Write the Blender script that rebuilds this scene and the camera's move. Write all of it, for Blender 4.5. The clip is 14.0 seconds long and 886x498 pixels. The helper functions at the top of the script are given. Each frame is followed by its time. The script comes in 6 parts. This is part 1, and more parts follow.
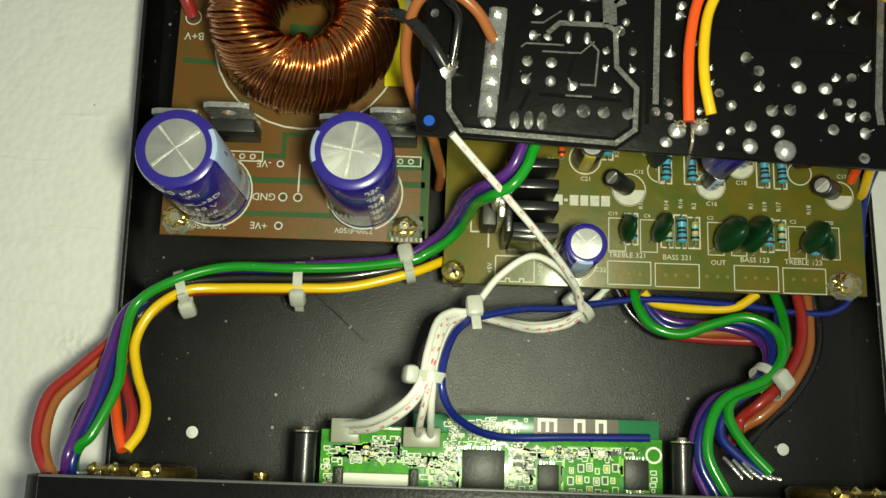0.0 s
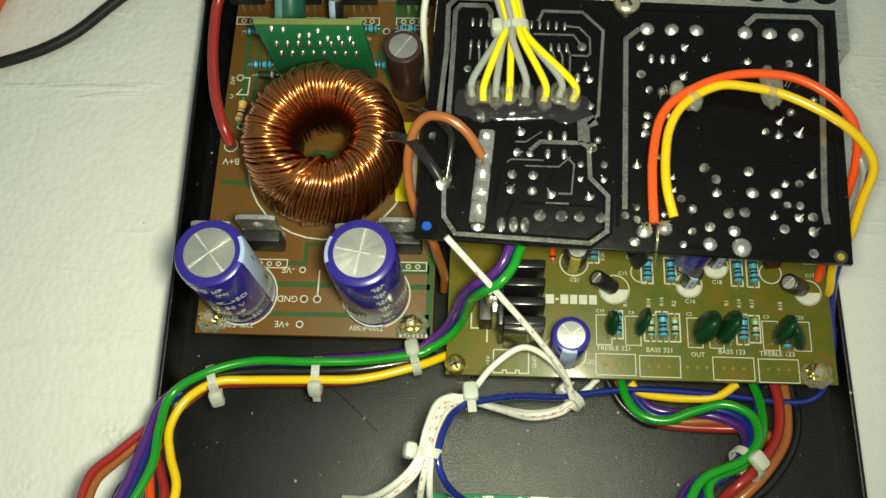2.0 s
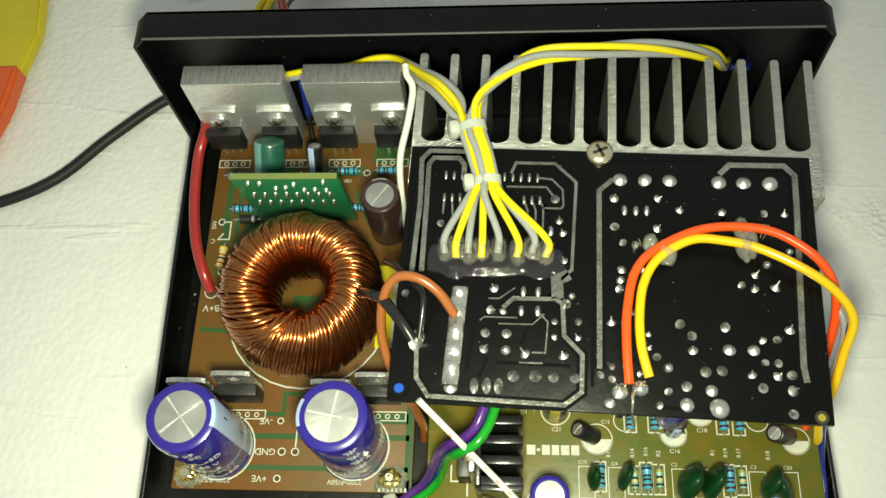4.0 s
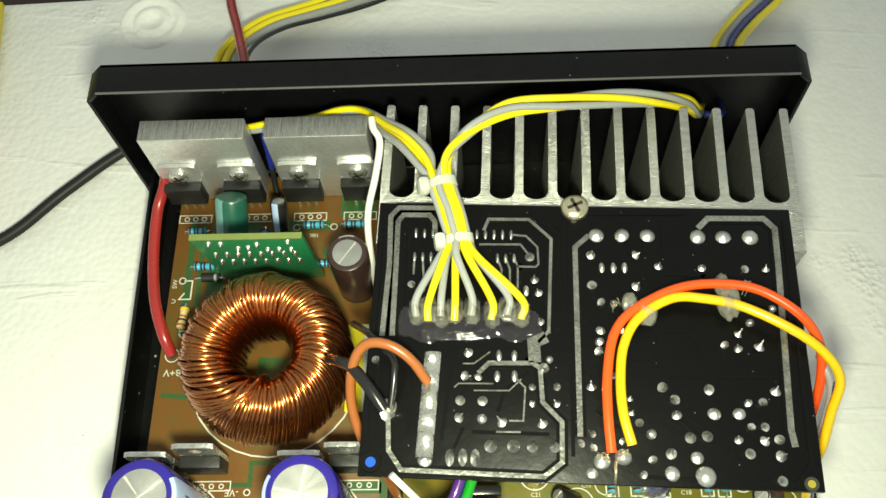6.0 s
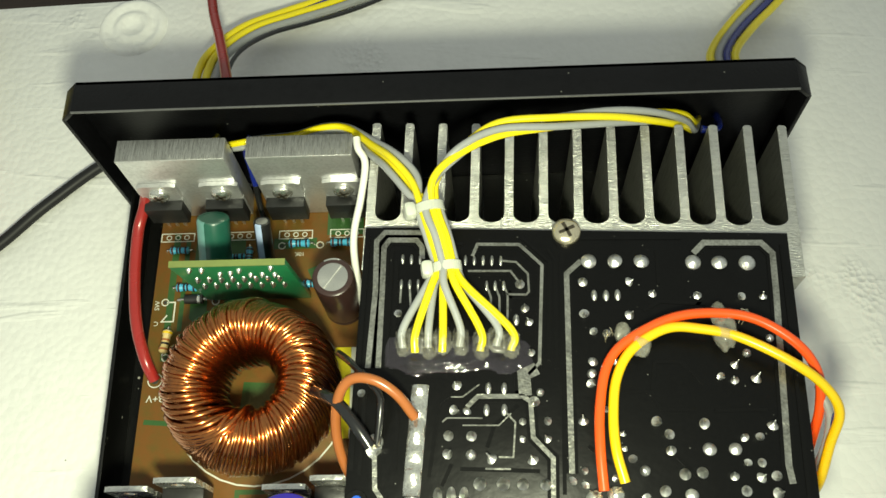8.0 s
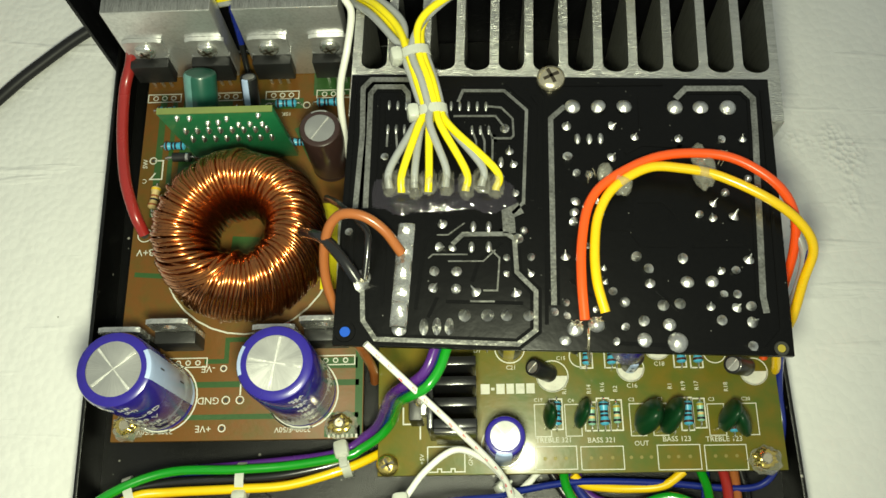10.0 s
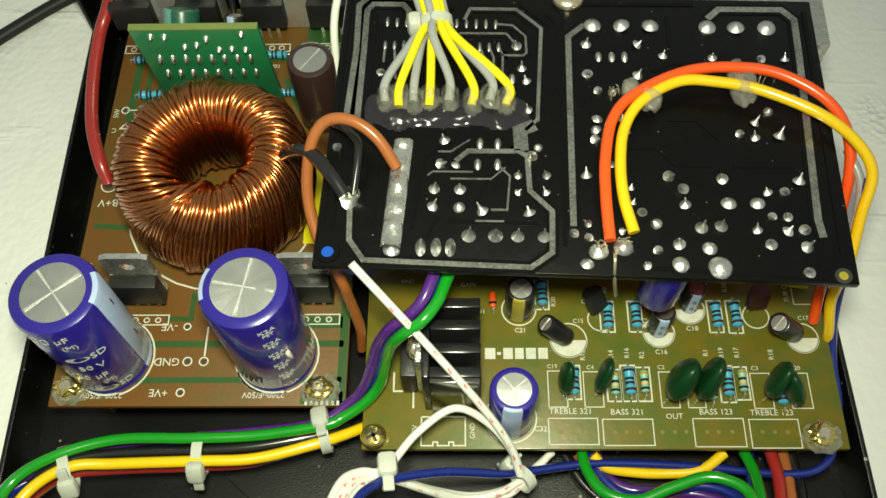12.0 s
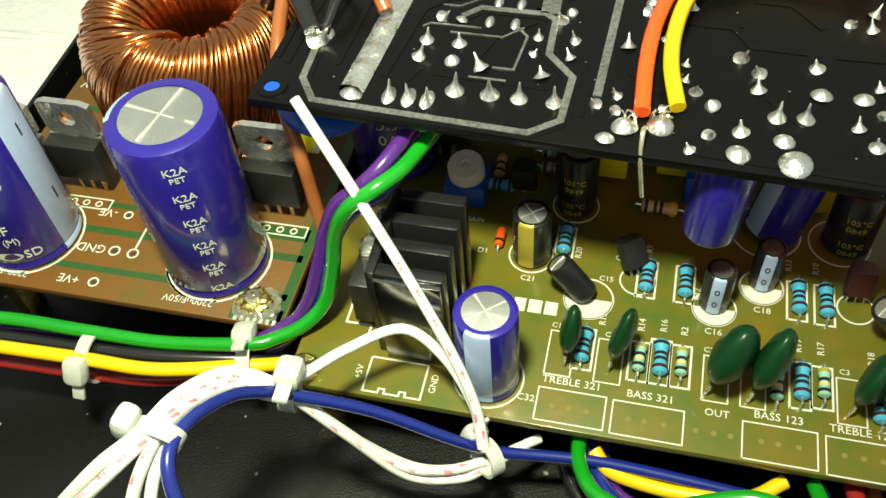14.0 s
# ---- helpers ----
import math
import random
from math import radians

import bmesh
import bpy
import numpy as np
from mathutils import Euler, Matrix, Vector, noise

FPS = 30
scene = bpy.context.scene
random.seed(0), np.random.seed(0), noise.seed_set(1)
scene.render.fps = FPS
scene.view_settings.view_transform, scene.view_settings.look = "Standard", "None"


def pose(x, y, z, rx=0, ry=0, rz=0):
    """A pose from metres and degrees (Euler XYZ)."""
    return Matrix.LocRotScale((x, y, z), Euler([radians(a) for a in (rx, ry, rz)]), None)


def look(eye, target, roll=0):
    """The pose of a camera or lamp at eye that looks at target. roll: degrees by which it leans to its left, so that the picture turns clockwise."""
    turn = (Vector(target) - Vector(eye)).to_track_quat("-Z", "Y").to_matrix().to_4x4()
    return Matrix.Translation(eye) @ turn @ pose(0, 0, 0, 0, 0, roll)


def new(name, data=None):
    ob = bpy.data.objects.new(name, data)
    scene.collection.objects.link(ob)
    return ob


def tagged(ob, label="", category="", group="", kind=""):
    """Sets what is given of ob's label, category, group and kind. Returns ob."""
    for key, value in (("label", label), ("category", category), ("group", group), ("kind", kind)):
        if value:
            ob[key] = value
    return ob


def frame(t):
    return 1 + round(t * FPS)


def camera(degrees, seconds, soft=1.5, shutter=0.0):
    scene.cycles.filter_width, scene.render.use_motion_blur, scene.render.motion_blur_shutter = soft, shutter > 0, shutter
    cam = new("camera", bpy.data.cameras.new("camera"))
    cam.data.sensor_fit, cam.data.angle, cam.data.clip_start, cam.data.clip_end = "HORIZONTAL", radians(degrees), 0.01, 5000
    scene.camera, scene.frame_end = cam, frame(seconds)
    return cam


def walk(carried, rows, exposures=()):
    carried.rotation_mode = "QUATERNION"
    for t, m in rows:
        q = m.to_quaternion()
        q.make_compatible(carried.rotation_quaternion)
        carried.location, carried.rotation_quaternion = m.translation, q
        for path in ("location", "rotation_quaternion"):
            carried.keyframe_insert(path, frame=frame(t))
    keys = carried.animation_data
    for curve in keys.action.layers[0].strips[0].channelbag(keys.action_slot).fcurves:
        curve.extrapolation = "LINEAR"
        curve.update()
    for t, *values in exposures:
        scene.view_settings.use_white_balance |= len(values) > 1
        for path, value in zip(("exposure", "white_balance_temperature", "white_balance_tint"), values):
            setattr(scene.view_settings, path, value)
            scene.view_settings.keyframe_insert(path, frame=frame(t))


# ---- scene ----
cam = camera(51.49, 14.0)
PATH = [
    (0, (-0.00641, 0.05414, 0.24449), (-0.00617, 0.25396, -0.73534), 1.98),
    (0.5, (-0.00740, 0.05152, 0.24809), (-0.00897, 0.27837, -0.72584), 1.50),
    (1, (-0.00173, 0.03849, 0.25482), (-0.02468, 0.33103, -0.70115), -2.80),
    (1.5, (0.00240, 0.03573, 0.26444), (-0.03904, 0.36662, -0.67832), -5.45),
    (2, (0.00657, 0.03824, 0.26779), (-0.04931, 0.37749, -0.67124), -7.63),
    (2.5, (0.00940, 0.03986, 0.26820), (-0.04934, 0.39931, -0.66311), -7.67),
    (3, (0.01145, 0.04822, 0.26881), (-0.05404, 0.42467, -0.65531), -8.70),
    (3.5, (0.01487, 0.05399, 0.27221), (-0.05911, 0.44426, -0.64551), -9.67),
    (4, (0.01785, 0.06055, 0.27368), (-0.05963, 0.46768, -0.63640), -9.85),
    (4.2, (0.01961, 0.06326, 0.27476), (-0.06075, 0.47884, -0.63124), -10.19),
    (6.3, (0.01698, 0.07880, 0.26845), (-0.02619, 0.50914, -0.63319), -6.36),
    (6.5, (0.01719, 0.08446, 0.26915), (-0.02735, 0.49491, -0.64165), -6.80),
    (7, (0.01933, 0.09130, 0.26826), (-0.03189, 0.49642, -0.64457), -7.99),
    (7.2, (0.02014, 0.09296, 0.26962), (-0.03087, 0.49983, -0.64244), -8.02),
    (9.3, (0.01891, 0.07251, 0.26273), (-0.01030, 0.44747, -0.66385), -5.45),
    (9.5, (0.01931, 0.07035, 0.26270), (-0.01133, 0.42829, -0.67054), -5.83),
    (10, (0.01916, 0.06580, 0.26267), (-0.01005, 0.40598, -0.67724), -5.92),
    (10.5, (0.01727, 0.06381, 0.26128), (-0.00683, 0.39663, -0.68140), -5.05),
    (11, (0.01637, 0.06064, 0.24874), (-0.00176, 0.41515, -0.68614), -3.62),
    (11.5, (0.01552, 0.04878, 0.23410), (-0.00013, 0.45936, -0.67759), -2.54),
    (12, (0.01727, 0.03592, 0.21612), (-0.00897, 0.50625, -0.66598), -3.19),
    (12.5, (0.02329, 0.02541, 0.20362), (-0.04077, 0.53235, -0.65597), -5.91),
    (13, (0.03251, 0.01686, 0.18428), (-0.08150, 0.57888, -0.63495), -7.53),
    (13.5, (0.03353, 0.01500, 0.16652), (-0.08721, 0.62894, -0.61354), -4.74),
    (14, (0.04534, 0.02360, 0.14847), (-0.14665, 0.62179, -0.62954), -6.02),
]
walk(cam, [(t, look(eye, target, roll)) for t, eye, target, roll in PATH],
     exposures=[(0, -1.08), (1.5, -0.95), (3, -0.66), (4.2, -0.42), (6.5, -0.15), (9.5, -0.55), (11, -0.72), (12, -0.66), (13, -0.42), (14, -0.05)])

# ---- light ----
world = bpy.data.worlds.new("dim_room")
scene.world = world
world.use_nodes = True
world.node_tree.nodes["Background"].inputs[0].default_value = (0.86, 0.93, 0.84, 1)
world.node_tree.nodes["Background"].inputs[1].default_value = 0.52


def lamp(name, kind, at, power, size, colour, aim=None, spread=None):
    data = bpy.data.lights.new(name, kind)
    data.energy, data.color = power, colour
    data.shadow_soft_size = size
    ob = new(name, data)
    ob.matrix_world = look([v * 0.01 for v in at], [v * 0.01 for v in (aim or (at[0], at[1], 0))])
    if spread:
        data.spot_size, data.spot_blend = radians(spread), 1.0
    return ob


# the small white torch held beside the lens
lamp("torch", "SPOT", (1.7, 4.9, 24.6), 5.7, 0.014, (0.93, 0.97, 0.68), aim=(-4.8, 14.0, 0.0), spread=112)

# ---- helpers: all sizes below are in centimetres ----
U = 0.01
BASE = {}
rng = random.Random(4)


def mat(name, colour, rough=0.5, metal=0.0, vary=0.12, scale=60, bump=0.0, bump_scale=300, second=None, coat=0.0,
        emit=None, alpha=None, transmission=0.0, stretch=None, shine=0.5, lo=0.55, hi=1.05):
    m = bpy.data.materials.new(name)
    m.use_nodes = True
    nt = m.node_tree
    n, l = nt.nodes, nt.links
    b = n["Principled BSDF"]
    b.inputs["Roughness"].default_value, b.inputs["Metallic"].default_value = rough, metal
    b.inputs["Coat Weight"].default_value = coat
    b.inputs["Specular IOR Level"].default_value = shine
    b.inputs["Transmission Weight"].default_value = transmission
    co = n.new("ShaderNodeTexCoord")
    src = co.outputs["Object"]
    if stretch:
        mp = n.new("ShaderNodeMapping")
        mp.inputs["Scale"].default_value = stretch
        l.new(src, mp.inputs[0])
        src = mp.outputs[0]
    big, small = n.new("ShaderNodeTexNoise"), n.new("ShaderNodeTexNoise")
    for t, s in ((big, scale), (small, scale * 9)):
        t.inputs["Scale"].default_value, t.inputs["Detail"].default_value = s, 4
        l.new(src, t.inputs["Vector"])
    mix = n.new("ShaderNodeMix")
    mix.data_type, mix.blend_type = "RGBA", "MIX"
    c2 = second or tuple(max(0, c * (1 - 2.2 * vary)) for c in colour)
    mix.inputs["A"].default_value, mix.inputs["B"].default_value = (*colour, 1), (*c2, 1)
    add = n.new("ShaderNodeMath")
    add.operation = "MULTIPLY_ADD"
    add.inputs[1].default_value = 0.6
    ramp = n.new("ShaderNodeMapRange")
    ramp.inputs["From Min"].default_value, ramp.inputs["From Max"].default_value = lo, hi
    l.new(big.outputs[0], add.inputs[0])
    half = n.new("ShaderNodeMath")
    half.operation = "MULTIPLY"
    half.inputs[1].default_value = 0.6
    l.new(small.outputs[0], half.inputs[0])
    l.new(half.outputs[0], add.inputs[2])
    l.new(add.outputs[0], ramp.inputs[0])
    l.new(ramp.outputs[0], mix.inputs["Factor"])
    out = mix.outputs["Result"]
    l.new(out, b.inputs["Base Color"])
    rr = n.new("ShaderNodeMapRange")
    rr.inputs["To Min"].default_value, rr.inputs["To Max"].default_value = max(0.03, rough * 0.8), min(1, rough * 1.25)
    l.new(big.outputs[0], rr.inputs[0])
    l.new(rr.outputs[0], b.inputs["Roughness"])
    if bump:
        bt = n.new("ShaderNodeTexNoise")
        bt.inputs["Scale"].default_value, bt.inputs["Detail"].default_value = bump_scale, 3
        l.new(src, bt.inputs["Vector"])
        bp = n.new("ShaderNodeBump")
        bp.inputs["Strength"].default_value, bp.inputs["Distance"].default_value = bump, 0.0006
        l.new(bt.outputs[0], bp.inputs["Height"])
        l.new(bp.outputs[0], b.inputs["Normal"])
    if emit:
        b.inputs["Emission Color"].default_value, b.inputs["Emission Strength"].default_value = (*emit[:3], 1), emit[3]
    if alpha is not None:
        b.inputs["Alpha"].default_value = alpha
    return m


M = {
    "tray": mat("black_powder_coat", (0.0035, 0.0035, 0.0032), 0.31, 0.0, 0.3, 40, 0.2, 3200, shine=0.42),
    "panel": mat("black_satin_sheet", (0.005, 0.005, 0.006), 0.36, 0.0, 0.3, 50, 0.12, 1200, shine=0.2),
    "foam": mat("white_polystyrene", (0.80, 0.80, 0.78), 0.85, 0, 0.04, 25),
    "table": mat("dark_brown_wood", (0.05, 0.028, 0.015), 0.5, 0, 0.3, 12, stretch=(1, 8, 1)),
    "alu": mat("cut_aluminium", (0.44, 0.44, 0.42), 0.45, 0.85, 0.42, 150, 0.9, 420, stretch=(6, 0.6, 0.6)),
    "alu_face": mat("rolled_aluminium", (0.70, 0.70, 0.70), 0.38, 0.8, 0.2, 120, 0.2, 900),
    "sink": mat("extruded_aluminium", (0.66, 0.66, 0.61), 0.34, 1.0, 0.3, 160, 0.55, 620, stretch=(1, 6, 1)),
    "pcb_brown": mat("brown_board", (0.140, 0.058, 0.010), 0.5, 0, 0.1, 34, 0.1, 900, second=(0.080, 0.070, 0.012), shine=0.3, lo=0.52, hi=0.85),
    "pcb_green": mat("dark_green_mask", (0.024, 0.078, 0.016), 0.45, 0, 0.2, 90),
    "pcb_tone": mat("olive_board", (0.140, 0.104, 0.010), 0.34, 0, 0.1, 20, 0.06, 700, second=(0.050, 0.100, 0.014), shine=0.25, coat=0.14, lo=0.5, hi=0.86),
    "pcb_black": mat("black_mask", (0.003, 0.003, 0.003), 0.3, 0, 0.3, 120, 0.14, 260, shine=0.2),
    "pcb_edge": mat("board_edge", (0.03, 0.03, 0.024), 0.6),
    "mod_green": mat("green_mask", (0.012, 0.16, 0.06), 0.35, 0, 0.15, 150, coat=0.3),
    "mod_edge": mat("bare_laminate", (0.15, 0.19, 0.05), 0.6),
    "bt_green": mat("bright_green_mask", (0.065, 0.34, 0.016), 0.3, 0, 0.35, 260, second=(0.016, 0.15, 0.02), coat=0.4, lo=0.5, hi=0.8),
    "bt_light": mat("pale_green_track", (0.22, 0.60, 0.04), 0.3, 0, 0.2, 300, coat=0.4),
    "track": mat("tinned_track_worn", (0.58, 0.58, 0.52), 0.3, 0.9, 0.35, 190, 0.6, 420, second=(0.14, 0.14, 0.12), lo=0.42, hi=0.85),
    # dark tone painted for the shade inside a screw's cross
    "recess": mat("recess_shade", (0.06, 0.05, 0.035), 0.4, 0.5),
    "silk": mat("white_print", (0.58, 0.58, 0.50), 0.6, 0, 0.2, 400),
    "tin": mat("tinned_track", (0.76, 0.76, 0.71), 0.26, 0.9, 0.35, 200, 0.8, 420),
    "solder": mat("solder", (0.88, 0.88, 0.84), 0.33, 1.0, 0.25, 400, 0.3, 500),
    "steel": mat("bright_steel", (0.82, 0.74, 0.54), 0.24, 0.9, 0.15, 200, 0.3, 400),
    # worn black paint edge, its highlight put in as a paler grey
    "lip": mat("highlight_grey_lip", (0.16, 0.16, 0.16), 0.3, 0.5, 0.2, 100),
    "pot_case": mat("dull_brass", (0.24, 0.17, 0.05), 0.27, 0.85, 0.3, 120, 0.2, 500),
    "clear_plug": mat("cloudy_plastic", (0.34, 0.35, 0.28), 0.3, 0, 0.1, 200, transmission=0.2),
    "brass": mat("brass", (0.90, 0.70, 0.20), 0.2, 0.95, 0.15, 200, 0.6, 350, coat=0.5),
    "copper": mat("enamelled_copper", (0.56, 0.20, 0.052), 0.25, 1.0, 0.35, 90, coat=0.6),
    "cap_blue": mat("blue_sleeve", (0.020, 0.012, 0.215), 0.26, 0, 0.12, 60, coat=0.4),
    "cap_stripe": mat("grey_blue_stripe", (0.36, 0.45, 0.66), 0.32, 0, 0.08, 60, coat=0.3),
    "cap_top": mat("stamped_aluminium", (0.46, 0.46, 0.45), 0.42, 0.9, 0.35, 260, 0.3, 900),
    # scored aluminium, glint painted in as a colour paler than the lid
    "score": mat("glint_scored_edge", (0.74, 0.74, 0.70), 0.42, 0.6, 0.35, 400, 0.5, 600),
    "cap_black": mat("black_sleeve", (0.010, 0.010, 0.011), 0.34, 0, 0.2, 60, coat=0.15),
    "cap_brown": mat("dark_brown_sleeve", (0.035, 0.018, 0.016), 0.3, 0, 0.2, 60, coat=0.3),
    "cap_teal": mat("teal_sleeve", (0.012, 0.085, 0.058), 0.3, 0, 0.1, 60, coat=0.3),
    "teal_light": mat("pale_teal_stripe", (0.13, 0.29, 0.27), 0.35),
    "gold_mark": mat("gold_stripe", (0.45, 0.36, 0.05), 0.35, 0.3),
    "epoxy": mat("black_epoxy", (0.012, 0.012, 0.012), 0.45, 0, 0.2, 120, 0.1, 900),
    "anodised": mat("black_anodised", (0.012, 0.012, 0.013), 0.22, 0.0, 0.3, 120, 0.05, 900, shine=0.6),
    "anodised_smooth": mat("polished_dark_metal", (0.30, 0.29, 0.26), 0.17, 1.0, 0.3, 120, 0.05, 300),
    "can_grey": mat("dull_grey_can", (0.08, 0.08, 0.08), 0.45, 0.4, 0.2, 200),
    # red lamp glow painted into a transistor's epoxy; also dark resistor bands
    "red_brown": mat("red_glow_epoxy_and_band", (0.05, 0.010, 0.008), 0.4, 0, 0.2, 120, 0.1, 900),
    "film_green": mat("dark_green_dip", (0.004, 0.034, 0.010), 0.34, 0, 0.2, 80, 0.15, 300, shine=0.3),
    "res_blue": mat("blue_resistor", (0.06, 0.36, 0.55), 0.35, 0, 0.1, 300),
    "res_teal": mat("pale_green_resistor", (0.24, 0.48, 0.36), 0.35, 0, 0.1, 300),
    "res_tan": mat("tan_resistor", (0.62, 0.46, 0.20), 0.4, 0, 0.1, 300),
    "yellow_part": mat("bright_yellow_plastic", (0.80, 0.68, 0.01), 0.35),
    "blue_part": mat("bright_blue_plastic", (0.006, 0.07, 0.42), 0.35, coat=0.2),
    "white_part": mat("white_plastic", (0.66, 0.66, 0.58), 0.4),
    "tie": mat("milky_nylon", (0.62, 0.64, 0.57), 0.3, 0, 0.1, 90, 0.2, 500, transmission=0.25),
    "glue": mat("clear_hot_glue", (0.40, 0.39, 0.33), 0.08, 0, 0.05, 200, 0.8, 240, alpha=0.32, coat=1.0, shine=1.0),
    "clear_glue": mat("wet_clear_glue", (0.06, 0.052, 0.07), 0.06, 0, 0.05, 200, 0.6, 220, alpha=0.3, coat=1.0, shine=1.0),
    "w_green": mat("green_insulation", (0.006, 0.24, 0.012), 0.24, 0, 0.08, 80, coat=0.5),
    "w_yellow": mat("yellow_insulation", (0.78, 0.50, 0.004), 0.28, 0, 0.06, 80, coat=0.4),
    "w_lemon": mat("lemon_insulation", (0.80, 0.66, 0.006), 0.3, 0, 0.06, 80, coat=0.3),
    "w_grey": mat("grey_insulation", (0.30, 0.31, 0.31), 0.32, 0, 0.08, 80, coat=0.3),
    "w_blue": mat("blue_insulation", (0.008, 0.018, 0.18), 0.26, 0, 0.1, 80, coat=0.5),
    "w_purple": mat("violet_insulation", (0.070, 0.016, 0.175), 0.26, 0, 0.1, 80, coat=0.5),
    "w_black": mat("black_insulation", (0.010, 0.010, 0.011), 0.25, 0, 0.1, 80, coat=0.4),
    "cable_black": mat("dull_black_jacket", (0.012, 0.012, 0.013), 0.5, 0, 0.2, 80, shine=0.3),
    "radio_print": mat("bright_white_print", (0.80, 0.82, 0.70), 0.5, 0, 0.1, 400),
    "w_red": mat("red_insulation", (0.30, 0.020, 0.017), 0.28, 0, 0.08, 80, coat=0.4),
    "w_orange": mat("orange_red_insulation", (0.80, 0.085, 0.008), 0.3, 0, 0.06, 80, coat=0.3),
    "w_brown": mat("brown_insulation", (0.32, 0.10, 0.026), 0.3, 0, 0.08, 80, coat=0.4),
    "w_white": mat("white_insulation", (0.72, 0.72, 0.66), 0.35, 0, 0.05, 80, coat=0.2),
    "pad_dull": mat("dull_pad", (0.20, 0.17, 0.04), 0.45, 0.2),
    "wafer": mat("brown_wafer", (0.045, 0.022, 0.009), 0.4),
    "red_mark": mat("red_print", (0.58, 0.17, 0.18), 0.4),
    "ink": mat("black_print", (0.012, 0.012, 0.02), 0.4),
    "red_led": mat("red_lens", (0.6, 0.02, 0.01), 0.2, emit=(1.0, 0.02, 0.006, 30.0)),
    "bag_orange": mat("orange_packaging", (0.62, 0.10, 0.02), 0.3, 0, 0.1, 20),
    "bag_yellow": mat("yellow_packaging", (0.55, 0.45, 0.02), 0.3, 0, 0.1, 20),
}


def foam_relief(m):
    """Bead cells and wrinkles of the polystyrene."""
    n, l = m.node_tree.nodes, m.node_tree.links
    co = n.new("ShaderNodeTexCoord")
    v, w = n.new("ShaderNodeTexVoronoi"), n.new("ShaderNodeTexNoise")
    v.inputs["Scale"].default_value = 420
    w.inputs["Scale"].default_value, w.inputs["Detail"].default_value = 38, 7
    mul, b1, b2 = n.new("ShaderNodeMath"), n.new("ShaderNodeBump"), n.new("ShaderNodeBump")
    l.new(co.outputs["Object"], v.inputs["Vector"])
    l.new(co.outputs["Object"], w.inputs["Vector"])
    b1.inputs["Strength"].default_value, b1.inputs["Distance"].default_value = 0.24, 0.0008
    b1.invert = True
    b2.inputs["Strength"].default_value, b2.inputs["Distance"].default_value = 0.24, 0.0030
    l.new(v.outputs["Distance"], b1.inputs["Height"])
    l.new(w.outputs[0], b2.inputs["Height"])
    l.new(b1.outputs[0], b2.inputs["Normal"])
    # clusters of open bead pits
    pit, where, on, dip, b3 = n.new("ShaderNodeTexVoronoi"), n.new("ShaderNodeTexNoise"), n.new("ShaderNodeMapRange"), n.new("ShaderNodeMath"), n.new("ShaderNodeBump")
    pit.inputs["Scale"].default_value, where.inputs["Scale"].default_value = 520, 24
    on.inputs["From Min"].default_value, on.inputs["From Max"].default_value = 0.63, 0.69
    dip.operation = "MULTIPLY"
    b3.inputs["Strength"].default_value, b3.inputs["Distance"].default_value = 0.8, 0.0010
    l.new(co.outputs["Object"], pit.inputs["Vector"])
    l.new(co.outputs["Object"], where.inputs["Vector"])
    l.new(where.outputs[0], on.inputs[0])
    l.new(on.outputs[0], dip.inputs[0])
    l.new(pit.outputs["Distance"], dip.inputs[1])
    l.new(dip.outputs[0], b3.inputs["Height"])
    l.new(b2.outputs[0], b3.inputs["Normal"])
    # long creases and scratches pressed into the skin
    mp, cr, ridge, b4 = n.new("ShaderNodeMapping"), n.new("ShaderNodeTexNoise"), n.new("ShaderNodeMapRange"), n.new("ShaderNodeBump")
    mp.inputs["Rotation"].default_value, mp.inputs["Scale"].default_value = (0, 0, 0.5), (1, 7, 1)
    cr.inputs["Scale"].default_value, cr.inputs["Detail"].default_value, cr.inputs["Distortion"].default_value = 14, 3, 0.6
    ridge.inputs["From Min"].default_value, ridge.inputs["From Max"].default_value = 0.60, 0.68
    b4.inputs["Strength"].default_value, b4.inputs["Distance"].default_value = 0.3, 0.0010
    l.new(co.outputs["Object"], mp.inputs[0])
    l.new(mp.outputs[0], cr.inputs["Vector"])
    l.new(cr.outputs[0], ridge.inputs[0])
    l.new(ridge.outputs[0], b4.inputs["Height"])
    l.new(b3.outputs[0], b4.inputs["Normal"])
    l.new(b4.outputs[0], n["Principled BSDF"].inputs["Normal"])






def dust(m, scale, size, colour):
    """Sparse pale specks of dust and scratches on a dark surface."""
    n, l = m.node_tree.nodes, m.node_tree.links
    b = n["Principled BSDF"]
    co, v, r, mix = n.new("ShaderNodeTexCoord"), n.new("ShaderNodeTexVoronoi"), n.new("ShaderNodeMapRange"), n.new("ShaderNodeMix")
    v.inputs["Scale"].default_value = scale
    r.inputs["From Min"].default_value, r.inputs["From Max"].default_value = size, size * 0.5
    mix.data_type = "RGBA"
    mix.inputs["B"].default_value = (*colour, 1)
    l.new(co.outputs["Object"], v.inputs["Vector"])
    l.new(v.outputs["Distance"], r.inputs[0])
    l.new(r.outputs[0], mix.inputs["Factor"])
    l.new(b.inputs["Base Color"].links[0].from_socket, mix.inputs["A"])
    l.new(mix.outputs["Result"], b.inputs["Base Color"])


